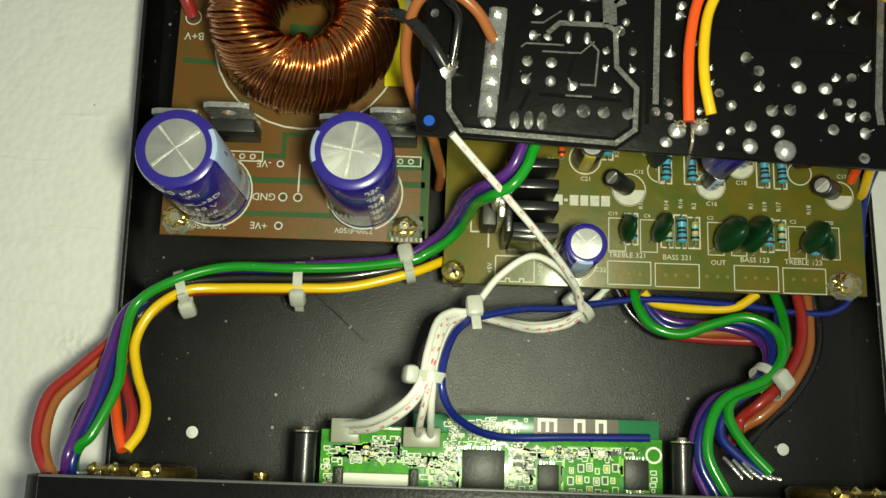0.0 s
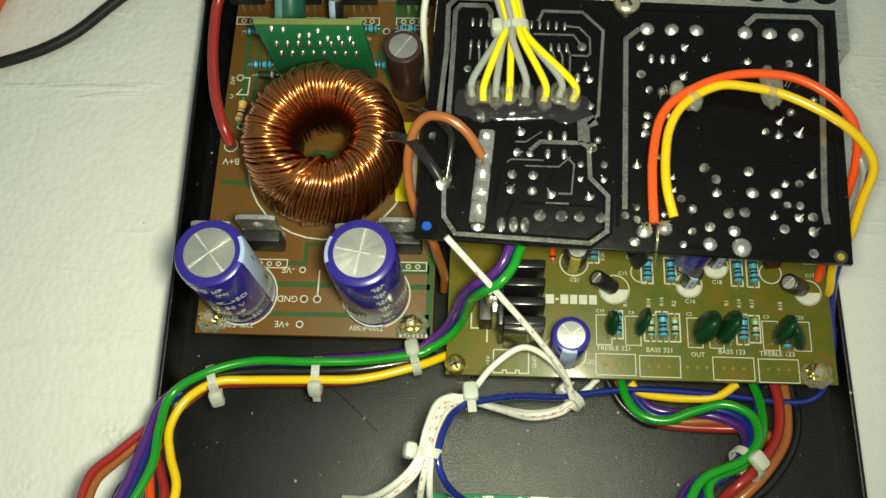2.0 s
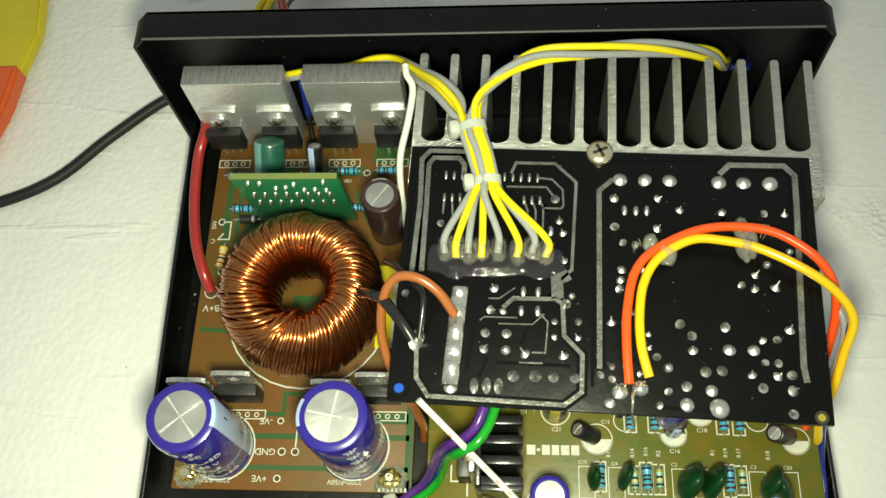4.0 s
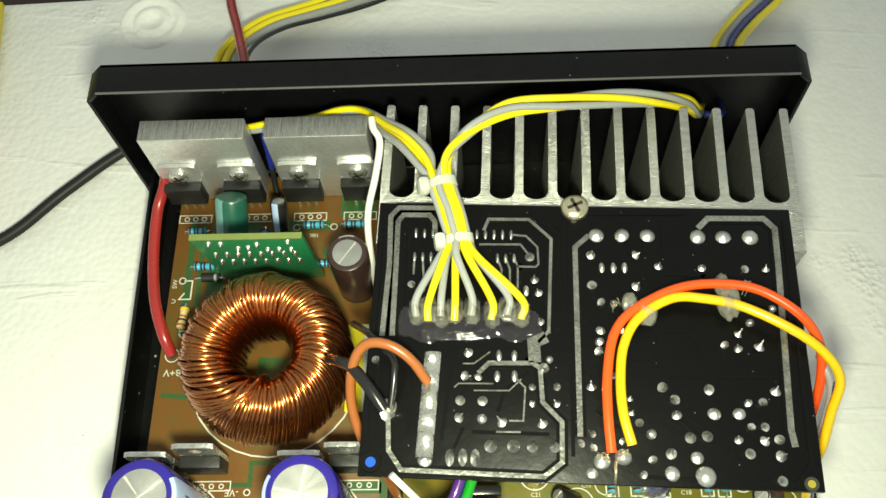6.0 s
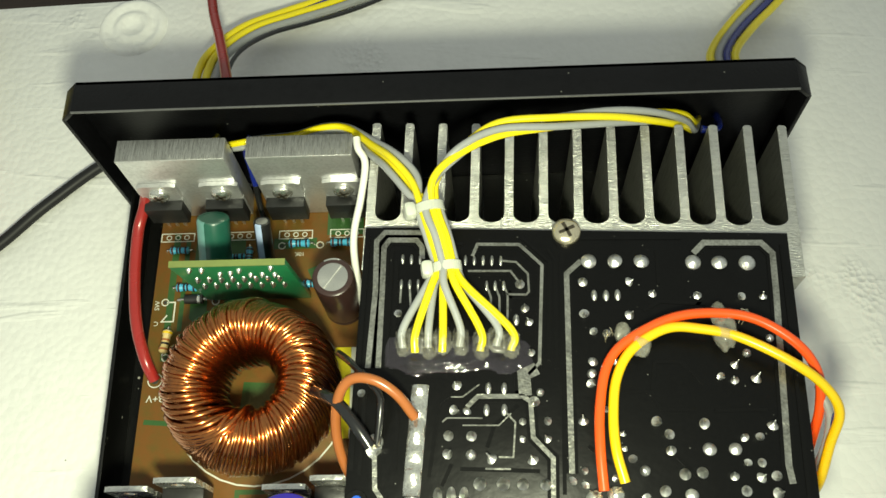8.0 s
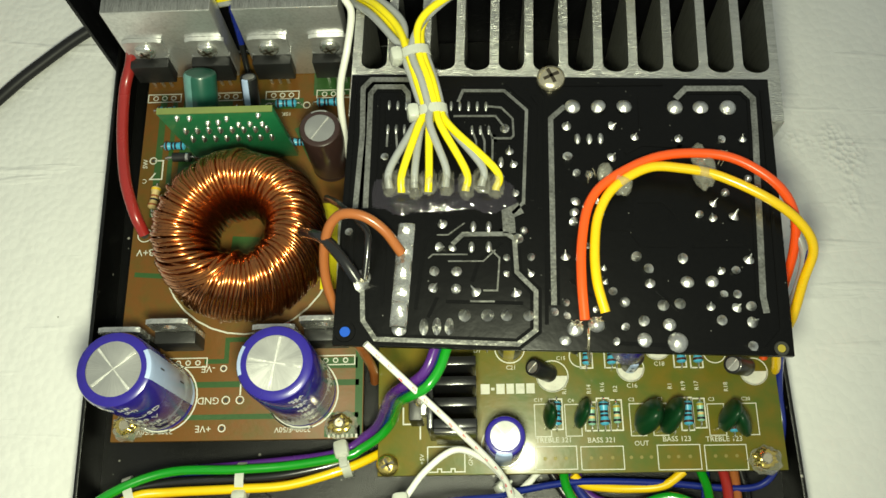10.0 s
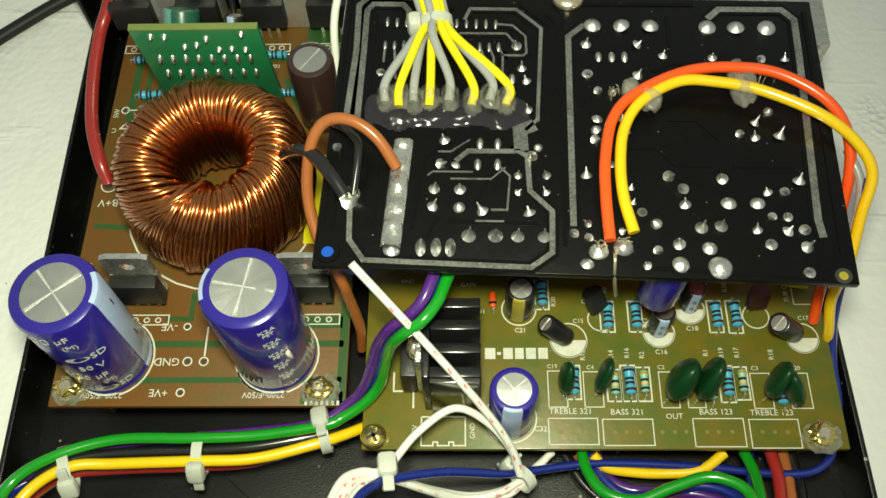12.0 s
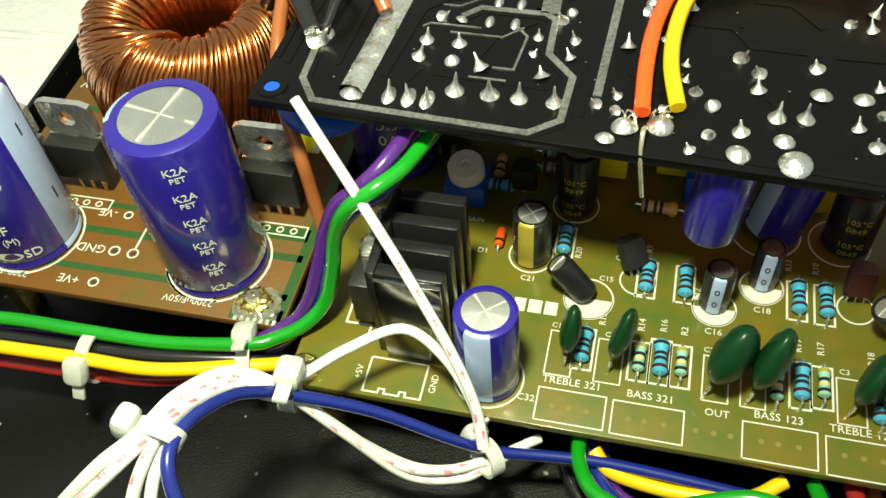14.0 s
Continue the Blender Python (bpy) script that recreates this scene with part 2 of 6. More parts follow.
def brushed(m):
    """Fine scratches that run out from the middle of a stamped lid."""
    n, l = m.node_tree.nodes, m.node_tree.links
    b = n["Principled BSDF"]
    co, xyz, arc, pair, t, r, mix, bp = (n.new("ShaderNode" + k) for k in ("TexCoord", "SeparateXYZ", "Math", "CombineXYZ", "TexNoise", "MapRange", "Mix", "Bump"))
    arc.operation = "ARCTAN2"
    l.new(co.outputs["Object"], xyz.inputs[0])
    l.new(xyz.outputs["Y"], arc.inputs[0])
    l.new(xyz.outputs["X"], arc.inputs[1])
    l.new(arc.outputs[0], pair.inputs["X"])
    t.inputs["Scale"].default_value, t.inputs["Detail"].default_value = 34, 6
    l.new(pair.outputs[0], t.inputs["Vector"])
    r.inputs["From Min"].default_value, r.inputs["From Max"].default_value = 0.3, 0.7
    l.new(t.outputs[0], r.inputs[0])
    mix.data_type = "RGBA"
    mix.inputs["A"].default_value, mix.inputs["B"].default_value = (0.40, 0.40, 0.39, 1), (0.62, 0.62, 0.60, 1)
    l.new(r.outputs[0], mix.inputs["Factor"])
    l.new(mix.outputs["Result"], b.inputs["Base Color"])
    bp.inputs["Strength"].default_value, bp.inputs["Distance"].default_value = 0.12, 0.0004
    l.new(t.outputs[0], bp.inputs["Height"])
    l.new(bp.outputs[0], b.inputs["Normal"])


brushed(M["cap_top"])
dust(M["tray"], 210, 0.06, (0.16, 0.16, 0.14))
dust(M["tray"], 140, 0.07, (0.34, 0.33, 0.29))
dust(M["panel"], 180, 0.05, (0.14, 0.14, 0.13))
dust(M["pcb_black"], 320, 0.06, (0.14, 0.14, 0.13))
foam_relief(M["foam"])
dust(M["foam"], 55, 0.018, (0.12, 0.11, 0.09))
M["pcb_tone"].node_tree.nodes["Principled BSDF"].inputs["Coat Roughness"].default_value = 0.1
M["copper"].node_tree.nodes["Principled BSDF"].inputs["Coat Roughness"].default_value = 0.16
M["copper"].node_tree.nodes["Principled BSDF"].inputs["Coat IOR"].default_value = 1.5



def part(name, bm, material, parent=None, label="", base=None, sharp=38):
    """One mesh object. With a parent it is a part of that thing; without, a thing of its own at base."""
    at = BASE[parent.name] if parent else Vector(base or (0, 0, 0))
    me = bpy.data.meshes.new(name)
    for v in bm.verts:
        v.co = (v.co - at) * U
    bmesh.ops.recalc_face_normals(bm, faces=bm.faces)
    bm.to_mesh(me)
    bm.free()
    for p in me.polygons:
        p.use_smooth = True
    me.set_sharp_from_angle(angle=radians(sharp))
    me.materials.append(M[material])
    ob = new(name, me)
    BASE[ob.name] = at
    if parent:
        ob.parent = parent
    else:
        ob.location = at * U
    if label:
        ob["label"] = label
    return ob


def thing(name, base, label, category, group="", kind=""):
    ob = new(name)
    ob.empty_display_size = 0.004
    ob.location = Vector(base) * U
    BASE[ob.name] = Vector(base)
    return tagged(ob, label, category, group, kind)


def box(x0, x1, y0, y1, z0, z1, bevel=0.0, bm=None, m=None):
    bm = bm or bmesh.new()
    r = bmesh.ops.create_cube(bm, size=1, matrix=Matrix.LocRotScale(((x0 + x1) / 2, (y0 + y1) / 2, (z0 + z1) / 2), None, (x1 - x0, y1 - y0, z1 - z0)))
    vs = r["verts"]
    if bevel:
        es = list({e for v in vs for e in v.link_edges})
        g = bmesh.ops.bevel(bm, geom=es, offset=bevel, segments=2, profile=0.5, affect="EDGES")
        vs = list({v for f in g["faces"] for v in f.verts} | {v for v in vs if v.is_valid})
    if m is not None:
        bmesh.ops.transform(bm, matrix=m, verts=vs)
    return bm


def turn(cx, cy, degrees):
    return Matrix.Translation((cx, cy, 0)) @ Matrix.Rotation(radians(degrees), 4, "Z") @ Matrix.Translation((-cx, -cy, 0))


def lathe(profile, at=(0, 0, 0), seg=32, m=None, bm=None):
    """A turned body round z from (radius, height) pairs."""
    bm = bm or bmesh.new()
    rings = []
    m = Matrix.Translation(at) @ (m or Matrix())
    for r, z in profile:
        if r <= 1e-6:
            rings.append([bm.verts.new(m @ Vector((0, 0, z)))])
        else:
            rings.append([bm.verts.new(m @ Vector((r * math.cos(2 * math.pi * k / seg), r * math.sin(2 * math.pi * k / seg), z))) for k in range(seg)])
    for a, b in zip(rings, rings[1:]):
        for k in range(seg):
            q = [a[k % len(a)], a[(k + 1) % len(a)], b[(k + 1) % len(b)], b[k % len(b)]]
            q = list(dict.fromkeys(q))
            if len(q) > 2:
                bm.faces.new(q)
    return bm


def spline(points, per=6):
    """Points of a smooth curve through the given ones."""
    p = [Vector(q) for q in points]
    if len(p) < 3:
        return p
    p = [2 * p[0] - p[1]] + p + [2 * p[-1] - p[-2]]
    out = []
    for a, b, c, d in zip(p, p[1:], p[2:], p[3:]):
        for k in range(per):
            t = k / per
            out.append(0.5 * ((2 * b) + (c - a) * t + (2 * a - 5 * b + 4 * c - d) * t * t + (3 * b - a - 3 * c + d) * t ** 3))
    return out + [p[-2]]


def tube(points, r, seg=10, per=6, bm=None, smooth=True, taper=None):
    bm = bm or bmesh.new()
    path = spline(points, per) if smooth else [Vector(q) for q in points]
    up, rings = Vector((0.13, 0.27, 0.95)).normalized(), []
    for k, q in enumerate(path):
        d = (path[min(k + 1, len(path) - 1)] - path[max(k - 1, 0)]).normalized()
        side = up.cross(d)
        side = side.normalized() if side.length > 1e-4 else Vector((1, 0, 0))
        up = d.cross(side).normalized()
        rr = r * (taper(k / (len(path) - 1)) if taper else 1)
        rings.append([bm.verts.new(q + rr * (math.cos(2 * math.pi * j / seg) * side + math.sin(2 * math.pi * j / seg) * up)) for j in range(seg)])
    for a, b in zip(rings, rings[1:]):
        for j in range(seg):
            bm.faces.new((a[j], a[(j + 1) % seg], b[(j + 1) % seg], b[j]))
    bm.faces.new(rings[0][::-1])
    bm.faces.new(rings[-1])
    return bm


def ribbon(points, width, z, bm=None, h=0.012):
    """A flat printed or tinned line through (x, y) points, standing h above z."""
    bm = bm or bmesh.new()
    p = [Vector((x, y, 0)) for x, y in points]
    left, right = [], []
    for k, q in enumerate(p):
        a = (q - p[k - 1]).normalized() if k else None
        b = (p[k + 1] - q).normalized() if k + 1 < len(p) else None
        d = ((a or b) + (b or a)).normalized()
        n = Vector((-d.y, d.x, 0))
        s = width / 2 / max(0.5, n.dot(Vector((-(a or b).y, (a or b).x, 0))))
        left.append(q + n * s)
        right.append(q - n * s)
    top = [[bm.verts.new((v.x, v.y, z + h)) for v in side] for side in (left, right)]
    low = [[bm.verts.new((v.x, v.y, z - 0.004)) for v in side] for side in (left, right)]
    for k in range(len(p) - 1):
        bm.faces.new((top[0][k], top[1][k], top[1][k + 1], top[0][k + 1]))
        bm.faces.new((top[0][k], top[0][k + 1], low[0][k + 1], low[0][k]))
        bm.faces.new((top[1][k + 1], top[1][k], low[1][k], low[1][k + 1]))
    for k in (0, len(p) - 1):
        bm.faces.new((top[0][k], top[1][k], low[1][k], low[0][k]))
    return bm


def prism(outline, z0, z1, bm=None, m=None):
    """A plate with the given (x, y) outline."""
    bm = bm or bmesh.new()
    m = m or Matrix()
    lo = [bm.verts.new(m @ Vector((x, y, z0))) for x, y in outline]
    hi = [bm.verts.new(m @ Vector((x, y, z1))) for x, y in outline]
    bm.faces.new(lo[::-1])
    bm.faces.new(hi)
    for k in range(len(lo)):
        j = (k + 1) % len(lo)
        bm.faces.new((lo[k], lo[j], hi[j], hi[k]))
    return bm


def letters(text, at, size, m=None, bm=None, align="CENTER", depth=0.008):
    """Raised or printed lettering in the built-in font, flat on the board unless m turns it."""
    cu = bpy.data.curves.new("lettering", "FONT")
    cu.body, cu.size, cu.extrude, cu.align_x, cu.align_y = text, size, depth, align, "CENTER"
    cu.resolution_u = 2
    ob = bpy.data.objects.new("lettering", cu)
    me = ob.to_mesh()
    bm = bm or bmesh.new()
    t = bmesh.new()
    t.from_mesh(me)
    bmesh.ops.transform(t, matrix=Matrix.Translation(at) @ (m or Matrix()), verts=t.verts)
    tmp = bpy.data.meshes.new("lettering")
    t.to_mesh(tmp)
    t.free()
    bm.from_mesh(tmp)
    ob.to_mesh_clear()
    bpy.data.objects.remove(ob)
    bpy.data.meshes.remove(tmp)
    return bm


RZ = lambda a: Matrix.Rotation(radians(a), 4, "Z")
RX = lambda a: Matrix.Rotation(radians(a), 4, "X")
RY = lambda a: Matrix.Rotation(radians(a), 4, "Y")

# ---- the setting ----
CH = turn(0.7, 13.0, 1.2)
ob = part("table", box(-120, 120, -60, 140, -5.0, -3.2, 0.2), "table")
tagged(ob, "dark brown wooden table top under the foam", "table", kind="structure")

foam_bm = box(-24.0, 30.0, -16.0, 31.2, -3.15, -0.12, 0.35, m=turn(-16, 31, 1.9))
ob = part("foam_slab", foam_bm, "foam")
tagged(ob, "white polystyrene packing slab with beads and dents", "foam slab", kind="structure")

# ---- chassis: tray and two panels ----
chassis = thing("amplifier_chassis", (0.7, 13, -0.1), "black sheet-metal amplifier tray lying open on foam", "chassis")


part("tray_floor", box(-8.75, 10.3, 3.6, 23.3, -0.11, 0.0, 0.0, m=CH), "tray", chassis, "textured black powder-coated floor")
for name, x0, x1 in (("side_wall", -8.85, -8.73), ("side_wall", 10.28, 10.40)):
    part(name, box(x0, x1, 3.6, 23.3, -0.11, 1.5, 0.03, m=CH), "tray", chassis)


def end_panel(name, y0, y1, edge, sheet, top, label, xl=-9.55, xr=10.95, place=CH):
    """A panel folded from sheet: face, top flange and side flanges with clipped corners."""
    bm, m = bmesh.new(), place @ RX(90)

    def plate(outline, z0, z1):
        """One fold with softened edges, joined to the panel."""
        t = prism(outline, z0, z1, None, m)
        bmesh.ops.bevel(t, geom=list(t.edges), offset=0.022, segments=2, profile=0.5, affect="EDGES")
        me = bpy.data.meshes.new("fold")
        t.to_mesh(me)
        t.free()
        bm.from_mesh(me)
        bpy.data.meshes.remove(me)

    c = 0.42
    out = [(xl, -0.11), (xr, -0.11), (xr, top - c), (xr - c, top), (xl + c, top), (xl, top - c)]
    face = [(x, z) for x, z in out]
    plate(face, -sheet - 0.12, -sheet)
    t = 0.12
    for a, b in zip(out[1:], out[2:] + out[:1]):
        if a[1] < 0 and b[1] < 0:
            continue
        d = Vector((b[0] - a[0], b[1] - a[1]))
        n = Vector((-d.y, d.x)).normalized() * t
        plate([a, b, (b[0] + n.x, b[1] + n.y), (a[0] + n.x, a[1] + n.y)], -y1, -y0)
    # round strip added along the fold to carry its highlight line
    lip = bmesh.new()
    tube([place @ Vector(q) for q in ((xl + c, edge, top - 0.03), (xr - c, edge, top - 0.03))], 0.035, 8, 1, lip, smooth=False)
    part("flange_lip", lip, "lip", chassis, "worn edge of the fold, greyed for its highlight")
    return part(name, bm, "panel", chassis, label)


end_panel("back_panel", 22.5, 23.47, 22.5, 23.35, 5.85, "black folded back panel", -9.62, 10.88, Matrix())
end_panel("front_panel", 3.25, 4.36, 4.36, 3.3, 5.0, "black folded front panel", -9.2, 10.8, Matrix())

# holes through the tray that show the white foam
for k, (x, y) in enumerate(((-7.01, 5.31), (8.40, 5.37), (2.93, 20.6), (3.55, 20.5))):
    ob = part("floor_hole", lathe([(0, 0.004), (0.15, 0.004), (0.17, -0.01)], (x, y, 0), 20), "foam", chassis, "round hole showing the white foam")

# ---- finned heatsink behind the black board ----
HS = turn(-0.94, 19.1, -2.5)


def sink_base():
    """The plate that carries the fins, its back edge scooped between them."""
    x0, pitch, n, w, root, front = -1.04, 0.893, 13, 0.23, 19.12, 17.75
    out = [(x0, front), (x0 + pitch * (n - 1) + w, front)]
    r = (pitch - w) / 2
    for k in range(n - 1, -1, -1):
        a = x0 + pitch * k
        out += [(a + w, root + 0.24), (a, root + 0.24)]
        if k:
            out += [(a - r + r * math.cos(math.pi * j / 10), root + 0.24 - 0.24 * math.sin(math.pi * j / 10)) for j in range(1, 10)]
    return prism(out, 0.02, 5.5, None, HS)


sink = thing("finned_heatsink", (4.5, 18.5, 0.02), "bare aluminium finned heatsink standing in the tray", "heatsink")
part("base_plate", sink_base(), "sink", sink, sharp=20)
for k in range(13):
    a = -1.04 + 0.893 * k
    part("fin", prism([(a, 19.36), (a + 0.23, 19.36), (a + 0.23, 22.0), (a + 0.18, 22.05), (a + 0.05, 22.05), (a, 22.0)], 0.02, 5.5, None, HS), "sink", sink)

# ---- boards ----
supply = thing("power_supply_board", (-4.4, 16, 1.85), "brown power supply board with green tracks and white print", "circuit board")
part("board", box(-7.78, -1.03, 10.16, 21.95, 1.69, 1.85, 0.02), "pcb_brown", supply)
tone = thing("tone_control_board", (4.6, 13, 1.85), "olive green tone board with white lettering", "circuit board")
part("board", box(-0.62, 9.98, 9.17, 17.7, 1.69, 1.85, 0.02), "pcb_tone", tone)
BB = Matrix.Translation((-1.32, 11.74, 0)) @ RZ(-2.55)
main_amp = thing("amplifier_board", (4, 15, 5.5), "black circuit board, solder side up, over the tone board", "circuit board")
part("board", box(0, 10.53, 0, 7.12, 5.51, 5.67, 0.015, m=BB), "pcb_black", main_amp)

# ---- aluminium bars with power transistors ----
for x0, x1 in ((-8.02, -5.0), (-4.42, -1.5)):
    bar = thing("heatsink_bar", ((x0 + x1) / 2, 21.5, 1.86), "thick sawn aluminium bar behind two power transistors", "heatsink", "heatsink bars")
    part("bar", box(x0, x1, 21.2, 21.88, 1.86, 5.3, 0.035), "alu_face", bar)
    part("sawn_top", box(x0 + 0.02, x1 - 0.02, 21.22, 21.86, 5.303, 5.32, 0.004), "alu", bar, "saw-marked top edge")

# ---- large parts on the boards ----
SLEEVE = {}


def electrolytic(at, r, h, sleeve, label, stripe=None, stripe_at=0.0, lean=None, cross=4, group="electrolytic capacitors", top="cap_top", score=40):
    """A radial can: sleeve, crimp groove, stamped top and polarity stripe."""
    m = (lean or Matrix()) @ RZ(0)
    cap = thing("capacitor", at, label, "capacitor", group)
    s = h * 0.03 + 0.02
    prof = [(0, 0.0), (r * 0.9, 0), (r, 0.05), (r, 0.13), (r * 0.965, 0.18), (r, 0.24), (r, h - r * 0.16), (r * 0.96, h - r * 0.05), (r * 0.86, h), (r * 0.72, h - 0.004)]
    can = part("sleeve", lathe(prof, at, 40, m), sleeve, cap)
    SLEEVE[cap.name] = can
    lid, seg = bmesh.new(), 44
    rl = random.Random(int(1000 * at[0]) + 77)
    mm, rings = Matrix.Translation(at) @ m, []
    for q, z, j in ((0.74, -0.05, 0), (0.72, -0.012, 0.003), (0.4, -0.004, 0.004), (0.03, -0.003, 0.0)):
        rings.append([lid.verts.new(mm @ Vector((r * q * math.cos(2 * math.pi * k / seg), r * q * math.sin(2 * math.pi * k / seg), h + z - (r * (j * 1.7 * rl.random() + 0.012 * (j > 0) * math.cos(4 * math.pi * k / seg + at[0])) if top == "cap_top" else 0)))) for k in range(seg)])
    for a, b in zip(rings, rings[1:]):
        for k in range(seg):
            lid.faces.new((a[k], a[(k + 1) % seg], b[(k + 1) % seg], b[k]))
    lid.faces.new(rings[-1])
    lid_ob = part("top", lid, top, cap, "stamped aluminium top", sharp=8)
    # score arms, their bright glint put into the pale colour
    if cross:
        bm = bmesh.new()
        for k in range(cross // 2):
            mm = Matrix.Translation(at) @ m @ RZ(score + 180 * k / (cross // 2))
            for side in (-1, 1):
                prism([(0, -r * 0.012), (side * r * 0.68, -r * 0.034), (side * r * 0.68, r * 0.034), (0, r * 0.012)][::side], h - 0.03, h + 0.006 + 0.003 * side * (k or 1), bm, mm)
        part("vent_score", bm, "score", lid_ob)
    if stripe:
        bm = bmesh.new()
        seg, a0, a1 = 8, radians(stripe_at - 24), radians(stripe_at + 24)
        rows = [(r * 0.865, h + 0.004), (r * 0.965, h - r * 0.045), (r + 0.006, h - r * 0.16), (r + 0.006, 0.25), (r * 0.972, 0.18), (r + 0.006, 0.12), (r + 0.006, 0.05)]
        g = [[bm.verts.new(Matrix.Translation(at) @ m @ Vector((q * math.cos(a0 + (a1 - a0) * k / seg), q * math.sin(a0 + (a1 - a0) * k / seg), z))) for k in range(seg + 1)] for q, z in rows]
        for a, b in zip(g, g[1:]):
            for k in range(seg):
                bm.faces.new((a[k], a[k + 1], b[k + 1], b[k]))
        part("stripe", bm, stripe, can, "pale polarity stripe")
    return cap


capL = electrolytic((-6.5, 11.35, 1.86), 0.92, 3.5, "cap_blue", "large dark blue electrolytic can with pale stripe", "cap_stripe", 8)
capR = electrolytic((-2.68, 11.4, 1.86), 0.92, 3.6, "cap_blue", "large dark blue electrolytic can with silver top", "cap_stripe", 175, score=80)
c32 = electrolytic((2.67, 9.88, 1.86), 0.5, 1.88, "cap_blue", "small blue electrolytic can with bright top", "cap_stripe", -95)

# toroid wound with thick copper wire
TC = (-4.22, 15.38)


def toroid():
    t = thing("toroidal_coil", (TC[0], TC[1], 1.9), "toroidal transformer wound with shiny enamelled copper wire", "transformer")
    zc, r0, r1, hz = 3.3, 0.92, 2.24, 1.25

    def section(a, grow):
        """A rounded oblong section point for angle a."""
        c, s = math.cos(a), math.sin(a)
        e = 0.94
        return ((r0 + r1) / 2 + ((r1 - r0) / 2 + grow) * math.copysign(abs(c) ** e, c), zc + (hz + grow) * math.copysign(abs(s) ** e, s))

    bm = bmesh.new()
    seg, ring = 60, 24
    inner = [section(2 * math.pi * j / ring, -0.06) for j in range(ring)]
    g = [[bm.verts.new((TC[0] + q * math.cos(2 * math.pi * k / seg), TC[1] + q * math.sin(2 * math.pi * k / seg), z)) for q, z in inner] for k in range(seg)]
    for k in range(seg):
        for j in range(ring):
            bm.faces.new((g[k][j], g[(k + 1) % seg][j], g[(k + 1) % seg][(j + 1) % ring], g[k][(j + 1) % ring]))
    part("core", bm, "copper", t, "copper layers under the winding")
    turns, per = 126, 26
    pts = []
    rg = random.Random(9)
    jit = [rg.uniform(-0.15, 0.15) for _ in range(turns + 2)]
    lift = [rg.choice((0, 0.01, 0.025, 0.045)) for _ in range(turns + 2)]
    push = [rg.uniform(-0.085, 0.085) for _ in range(turns + 2)]
    slant = [rg.uniform(-0.03, 0.03) for _ in range(turns + 2)]
    for k in range(turns * per):
        a, i = 2 * math.pi * k / per, k // per
        f = k / per - i
        mixed = lambda row: row[i] * (1 - f) + row[i + 1] * f
        u = 2 * math.pi * (k / per + mixed(jit)) / turns
        into = 0.5 - 0.5 * math.cos(a)
        # the last turns sweep across the others at one side of the hole
        seam = math.exp(-(((u - 3.72) / 0.36) ** 2))
        stack = (0.0, 0.11, 0.05, 0.15)[i % 4] * into ** 2
        rr, z = section(a, 0.01 + mixed(lift) + stack + 0.10 * seam * into)
        lean_by = (0.16 + mixed(slant)) * math.sin(a - 0.5) + 1.0 * seam * into ** 0.8 + 0.03 * math.sin(7 * u) * into
        rr += mixed(push) * math.sin(a)
        pts.append((TC[0] + rr * math.cos(u + lean_by), TC[1] + rr * math.sin(u + lean_by), z))
    part("winding", tube(pts, 0.064, 8, 1, smooth=False), "copper", t, "shiny copper wire turns", sharp=80)
    return t


toroid()


def wire(name, points, r, colour, label, category="wire", group="", marks=False, per=7):
    w = thing(name, points[0], label, category, group) if marks else None
    bm = tube(points, r, 10, per)
    if not marks:
        ob = part(name, bm, colour, None, base=points[0], sharp=80)
        return tagged(ob, label, category, group)
    part("insulation", bm, colour, w, sharp=80)
    path = spline(points, 10)
    for k in range(4, len(path) - 3, 4):
        bm = bmesh.new()
        d = (path[k + 1] - path[k]).normalized()
        up = Vector((0, -0.35, 1)).normalized()
        n = (up - d * up.dot(d)).normalized()
        s = d.cross(n)
        q = path[k] + n * (r + 0.001)
        off = s * r * rng.uniform(-0.3, 0.5)
        L, wd = 0.065, 0.033
        vs = [bm.verts.new(q + off + d * a * L + s * b * wd - n * (0.006 * abs(b))) for a, b in ((-1, -1), (1, -0.4), (1, 1), (-1, 0.4))]
        bm.faces.new(vs)
        part("printed_dash", bm, "red_mark", w, "small red printed dash")
    return w


G1 = "left pot harness"
wire("wire", [(2.2, 14.2, 5.1), (1.7, 12.8, 5.1), (1.31, 11.75, 5.0), (1.12, 11.25, 5.0), (0.81, 10.85, 4.95), (0.40, 10.71, 4.6), (0.12, 10.71, 3.95), (-0.04, 10.63, 3.1), (-0.22, 10.44, 2.45), (-0.56, 10.15, 2.1), (-1.04, 9.87, 1.95), (-1.46, 9.68, 1.95), (-2.93, 9.47, 1.90), (-4.32, 9.38, 2.00), (-6.00, 9.35, 2.00), (-7.24, 8.92, 2.20), (-8.07, 8.31, 2.20), (-8.17, 7.31, 2.50), (-8.07, 6.36, 2.90), (-8.41, 5.25, 3.20), (-8.69, 4.93, 3.20), (-8.85, 4.55, 3.0), (-8.8, 4.0, 2.8)], 0.125, "w_green", "glossy green insulated wire in a tied harness", group=G1)
